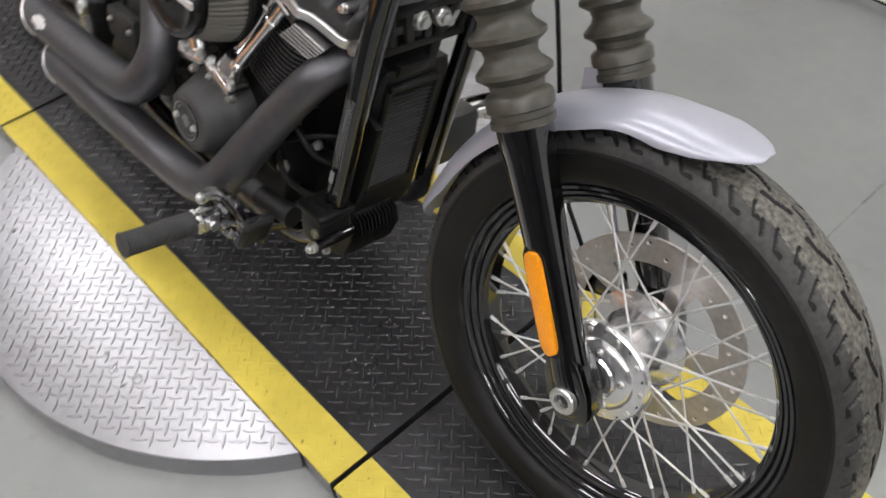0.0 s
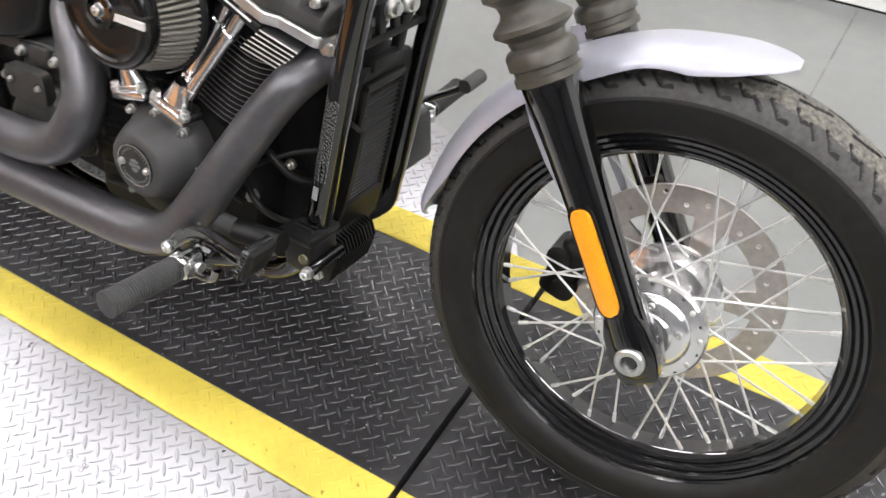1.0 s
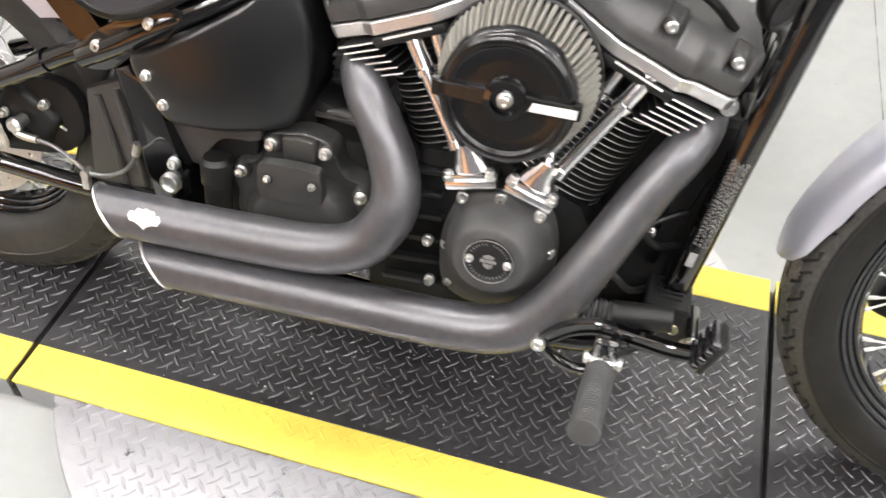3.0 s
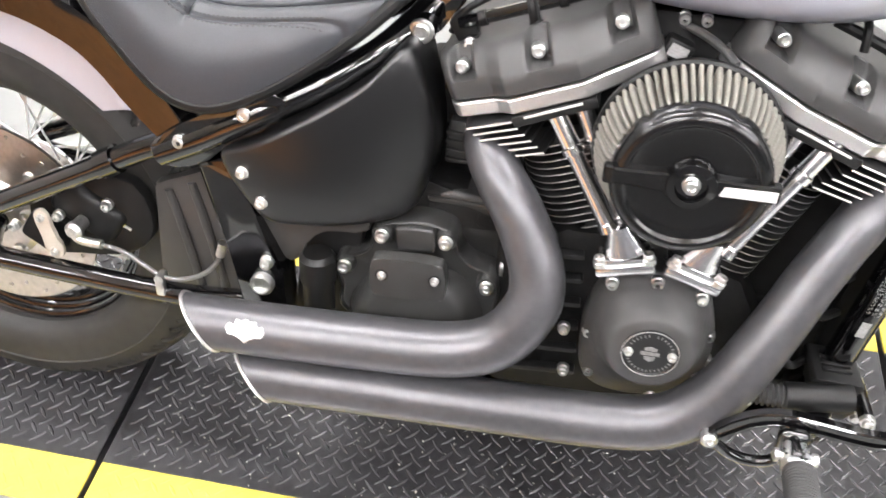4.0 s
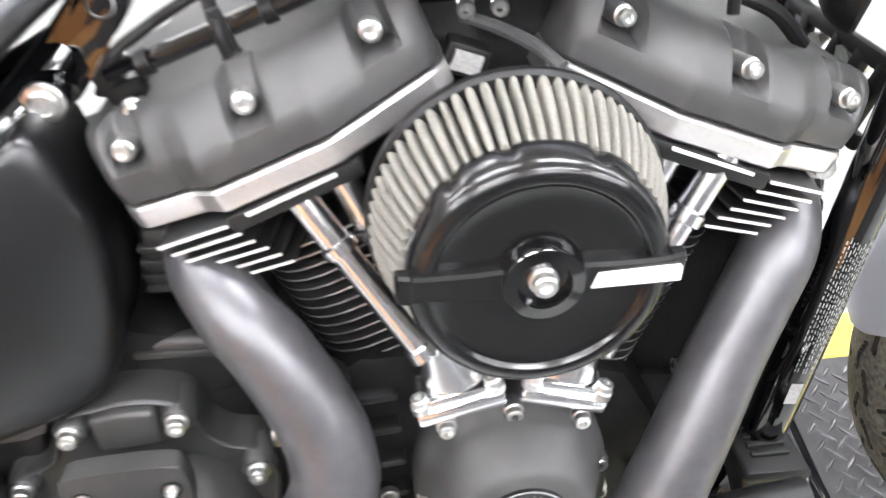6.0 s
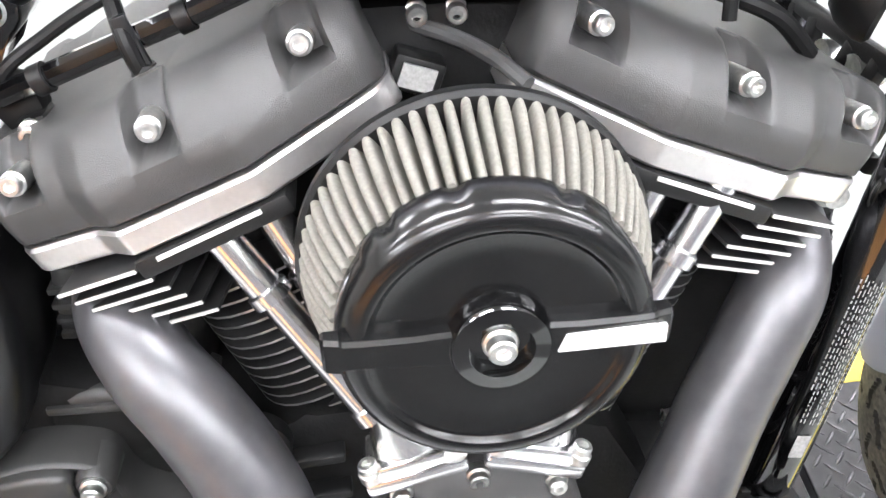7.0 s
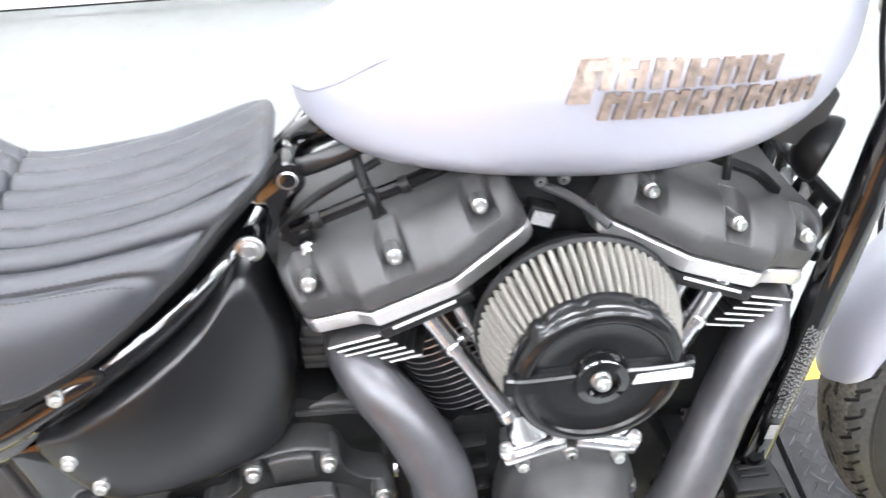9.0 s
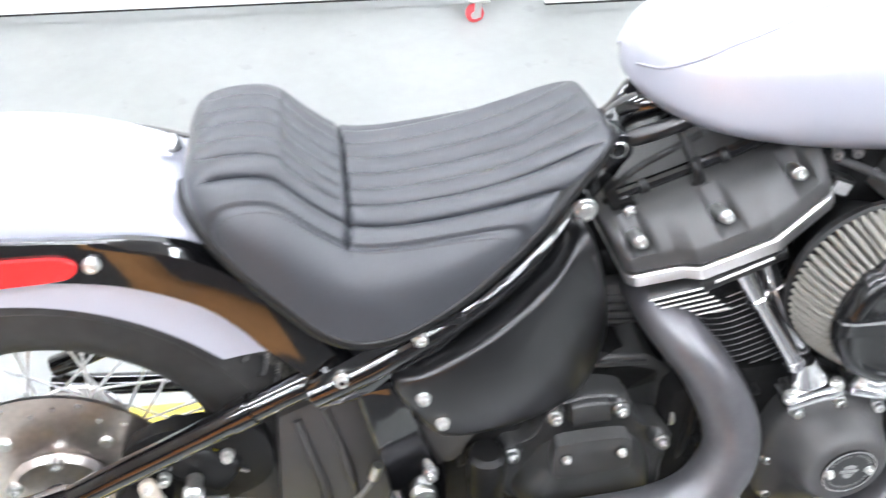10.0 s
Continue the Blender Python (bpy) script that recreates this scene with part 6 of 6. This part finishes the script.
coil = [(1.072 + 0.00045 * k, -0.225 + 0.0065 * math.cos(k * 0.9), 0.300 + 0.0065 * math.sin(k * 0.9)) for k in range(100)]
tube(bm, coil, 0.0012, 6, 1)
part("return_spring", bm, STEEL, bike, "small steel pedal spring")
bm = bmesh.new()
block(bm, (0.026, 0.012, 0.012), Matrix.Translation((1.020, -0.222, 0.330)) @ Matrix.Rotation(radians(-12), 4, "Y"), 0.003)
lathe(bm, [(0.009, -0.232), (0.009, -0.212)], (1.010, 0, 0.328), segs=18)
part("rod_end", bm, STEEL, bike, "zinc rod end behind the exhaust bend")


def footpeg(sgn):
    bm = bmesh.new()
    a, b = Vector((1.075, 0.312 * sgn, 0.323)), Vector((1.070, 0.424 * sgn, 0.328))
    prof = [(0.0, 0.012), (0.02, 0.0175), (0.05, 0.0178)]
    t = 0.06
    while t < 0.93:
        prof += [(t, 0.0178), (t + 0.012, 0.0178), (t + 0.018, 0.0162), (t + 0.028, 0.0162), (t + 0.034, 0.0178)]
        t += 0.036
    prof += [(0.95, 0.0185), (0.99, 0.0185), (1.0, 0.0165)]
    tube(bm, [(*a.lerp(b, t), r) for t, r in prof], 0.02, 28, 1)
    peg = part("footpeg", bm, GRIP, bike, "grey ribbed rubber footpeg", 40)
    bm = bmesh.new()
    block(bm, (0.030, 0.010, 0.030), Matrix.Translation((1.075, 0.308 * sgn, 0.322)), 0.004, 3)
    for dx in (-0.010, 0.010):
        block(bm, (0.007, 0.034, 0.022), Matrix.Translation((1.075 + dx, 0.292 * sgn, 0.320)) @ Matrix.Rotation(radians(dx * 900 * -sgn), 4, "Z"), 0.0025)
    part("peg_clevis", bm, ALU, peg, "bright forked peg clevis")
    bm = bmesh.new()
    block(bm, (0.013, 0.036, 0.026), Matrix.Translation((1.075, 0.280 * sgn, 0.319)), 0.005, 3)
    block(bm, (0.034, 0.020, 0.034), Matrix.Translation((1.077, 0.262 * sgn, 0.317)), 0.008, 3)
    part("peg_knuckle", bm, GLOSS, peg, "gloss black peg knuckle")
    bm = bmesh.new()
    lathe(bm, [(0.0055, 0.0), (0.0075, 0.001), (0.0075, 0.005), (0.0045, 0.006), (0.0045, 0.040), (0.0075, 0.041), (0.0075, 0.046)], (1.052, 0.290 * sgn, 0.320), "x", 16)
    part("peg_pin", bm, STEEL, peg)
    pipe("peg_support", [(1.125, 0.18 * sgn, 0.30), (1.11, 0.22 * sgn, 0.304), (1.090, 0.250 * sgn, 0.314), (1.078, 0.268 * sgn, 0.318)], 0.013, GLOSS, "gloss black peg support", 16)
    return peg


footpeg(-1)
footpeg(1)
pipe("shift_lever", [(1.08, 0.20, 0.36), (1.10, 0.24, 0.375), (1.14, 0.265, 0.395), (1.165, 0.272, 0.412)], 0.0065, GLOSS, "gloss black gear lever", 14)
bm = bmesh.new()
tube(bm, [(1.168, 0.262, 0.414), (1.172, 0.31, 0.420)], 0.0125, 20, 1)
part("shift_peg", bm, GRIP, bike, "black rubber gear lever peg")
bm = bmesh.new()
prism(bm, [(1.06, 0.31), (1.09, 0.385), (1.14, 0.385), (1.15, 0.30)], 0.11, 0.21, 0.01)
part("control_bracket", bm, SATIN, bike)
pipe("side_stand", [(0.98, 0.16, 0.20), (0.96, 0.235, 0.11), (0.955, 0.29, 0.0635)], 0.011, GLOSS, "gloss black side stand leg", 14, 4)

# ---------- wiring and clutter under the tank ----------
for pts, r, mat in (([(0.650, -0.068, 0.678), (0.690, -0.070, 0.693), (0.727, -0.070, 0.7064), (0.765, -0.070, 0.720), (0.81, -0.068, 0.737)], 0.0072, GLOSS),
                    ([(0.640, -0.060, 0.664), (0.653, -0.062, 0.690), (0.680, -0.058, 0.708), (0.7067, -0.060, 0.7236), (0.74, -0.055, 0.738)], 0.0042, DARK),
                    ([(0.716, -0.050, 0.745), (0.7225, -0.064, 0.726), (0.7290, -0.080, 0.709), (0.7350, -0.079, 0.686)], 0.0050, DARK),
                    ([(1.073, -0.062, 0.729), (1.072, -0.08, 0.719), (1.072, -0.084, 0.7)], 0.0045, DARK),
                    ([(0.858, -0.06, 0.715), (0.885, -0.07, 0.707), (0.911, -0.085, 0.701), (0.93, -0.11, 0.697), (0.944, -0.13, 0.689)], 0.0048, GRIP),
                    ([(1.043, -0.06, 0.722), (1.078, -0.07, 0.71), (1.109, -0.07, 0.695), (1.139, -0.06, 0.666)], 0.0060, DARK)):
    pipe("cable", pts, r, mat, "black cable under the tank", 10)
bm = bmesh.new()
lathe(bm, [(0.007, 0.0), (0.0085, 0.004), (0.0085, 0.022), (0.006, 0.028)], (0.736, -0.078, 0.668), "z", 18)
part("spark_plug_cap", bm, DARK, bike, "black rubber spark plug cap")
bm = bmesh.new()
block(bm, (0.030, 0.02, 0.022), Matrix.Translation((0.887, -0.090, 0.685)) @ Matrix.Rotation(radians(20), 4, "Y"), 0.003)
conn = part("connector", bm, DARK, bike)
bm = bmesh.new()
block(bm, (0.020, 0.002, 0.014), Matrix.Translation((0.887, -0.1012, 0.685)) @ Matrix.Rotation(radians(20), 4, "Y"))
part("connector_tag", bm, PRINT, conn, "small white printed tag", 0)
for u, v, w in ((0.879, -0.072, 0.682), (0.89, -0.07, 0.712), (0.913, -0.07, 0.712)):
    bolt(CAP_M, u, v, w)
bm = bmesh.new()
prism(bm, [(0.70, 0.735), (0.78, 0.745), (1.10, 0.735), (1.16, 0.76), (1.16, 0.80), (0.70, 0.79)], -0.035, 0.035, 0.008)
part("frame_backbone", bm, GLOSS, bike)
# tray block in near-black, standing for the shade under the tank
bm = bmesh.new()
prism(bm, [(0.86, 0.64), (0.96, 0.64), (0.98, 0.75), (0.84, 0.75)], -0.062, 0.08, 0.006)
part("wiring_tray", bm, VOID, bike, "black wiring tray, darkened as deep shade")
# bracket strip and clips on the tube under the tank
bm = bmesh.new()
prism(bm, [(0.722, 0.722), (0.731, 0.725), (0.741, 0.694), (0.7425, 0.676), (0.732, 0.674), (0.731, 0.692)], -0.076, -0.080, 0.0012)
part("tube_bracket", bm, SATIN, bike, "black bracket strip under the tank")
for u, w in ((0.672, 0.6865), (0.757, 0.717)):
    bm = bmesh.new()
    tube(bm, [(u, -0.070, w), (u + 0.008, -0.070, w + 0.0029)], 0.0092, 18, 1)
    part("tube_clip", bm, DARK, bike)
bm = bmesh.new()
prism(bm, [(0.636, 0.676), (0.648, 0.690), (0.668, 0.684), (0.672, 0.664), (0.650, 0.652)], -0.045, -0.066, 0.004)
prism(bm, [(0.655, 0.664), (0.672, 0.668), (0.676, 0.654), (0.660, 0.648)], -0.05, -0.074, 0.003)
part("plug_connector", bm, DARK, bike, "black plug connector by the frame")
bolt(CAP_M, 0.664, -0.074, 0.658)
# horn and steering head
bm = bmesh.new()
prism(bm, [(1.193, 0.763), (1.172, 0.704), (1.118, 0.723), (1.135, 0.739), (1.176, 0.781)], -0.015, -0.052, 0.005)
part("head_cover", bm, SHIELD, bike, "dark grey plastic cover by the steering head")
bm = bmesh.new()
lathe(bm, [(0.010, -0.026), (0.022, -0.023), (0.030, -0.015), (0.034, -0.006), (0.036, 0.000), (0.036, 0.007), (0.032, 0.010), (0.029, 0.006), (0.012, 0.004), (0.0005, 0.006)], (0, 0, 0), "x", segs=36)
bmesh.ops.transform(bm, matrix=Matrix.Translation((1.186, -0.045, 0.702)) @ Matrix.Rotation(radians(-38), 4, "Z") @ Matrix.Rotation(radians(15), 4, "Y"), verts=bm.verts)
part("horn", bm, DARK, bike, "round black horn")
bm = bmesh.new()
tube(bm, [(1.365, 0, 0.80), (1.29, 0, 0.94)], 0.032, 28, 1)
part("steering_head", bm, GLOSS, bike)
bm = bmesh.new()
block(bm, (0.085, 0.27, 0.035), Matrix.Translation((1.345, 0, 0.86)) @ Matrix.Rotation(RAKE * -1, 4, "Y"), 0.012, 3)
steered(part("lower_fork_clamp", bm, GLOSS, bike))

# ---------- back of the workshop ----------
RED_WHEEL = material("red_castor_wheel", (0.62, 0.06, 0.07), 0.4, spread=0.1)


def rolling_panel(x, y, castors):
    panel = tagged(new("rolling_panel"), "long white panel standing on small red-wheeled castors", "panel", "rolling panels")
    panel.location = (x, y, 0)
    bm = bmesh.new()
    block(bm, (3.9, 0.04, 1.85), Matrix.Translation((0, 0.03, 0.925 - 0.012)), 0.004)
    part("board", bm, WHITE, panel, "", 0)
    bm = bmesh.new()
    block(bm, (3.9, 0.008, 0.008), Matrix.Translation((0, 0.014, -0.012)), 0.002)
    part("lower_rail", bm, DARK, panel, "thin dark lower edge", 0)
    for cx in castors:
        bm = bmesh.new()
        lathe(bm, [(0.010, -0.012), (0.020, -0.012), (0.026, -0.008), (0.026, 0.008), (0.020, 0.012), (0.010, 0.012)], (cx, -0.06, GROUND + 0.026), segs=28)
        part("castor_wheel", bm, RED_WHEEL, panel, "red castor wheel")
        bm = bmesh.new()
        lathe(bm, [(0.012, -0.015), (0.012, 0.015)], (cx, -0.06, GROUND + 0.026), segs=20)
        for side_y in (-0.017, 0.017):
            block(bm, (0.02, 0.003, 0.05), Matrix.Translation((cx + 0.006, -0.06 + side_y, GROUND + 0.045)), 0.001)
        block(bm, (0.06, 0.09, 0.006), Matrix.Translation((cx + 0.01, -0.035, GROUND + 0.071)), 0.001)
        part("castor_fork", bm, STEEL, panel, "plated castor fork")


rolling_panel(-1.0, 1.695, (-1.6, 1.795))
rolling_panel(2.95, 1.625, (1.7,))

# ---------- grit on the deck and a crack in the floor ----------
bm = bmesh.new()
for k in range(1100):
    x, y = random.uniform(0.2, 1.33), random.gauss(-0.02, 0.13)
    if not NI < y < FI:
        continue
    r = 0.0005 + 0.0017 * random.random() ** 2.5
    a = random.uniform(0, 3.1)
    c = Vector((x, y, 0.0004))
    p = [c + Vector((r * math.cos(a + t) * (1.6 if t == 0 else 1), r * math.sin(a + t), 0)) for t in (0, 2.1, 4.2)]
    vs = [bm.verts.new(q) for q in p] + [bm.verts.new(c + Vector((0, 0, r * 0.7)))]
    for i in range(3):
        bm.faces.new((vs[i], vs[(i + 1) % 3], vs[3]))
tagged(quick_part("grit", bm, material("pale_grit", (0.55, 0.52, 0.47), 0.7), None), "pale grit and dust scattered on the black deck", "grit", kind="stuff")
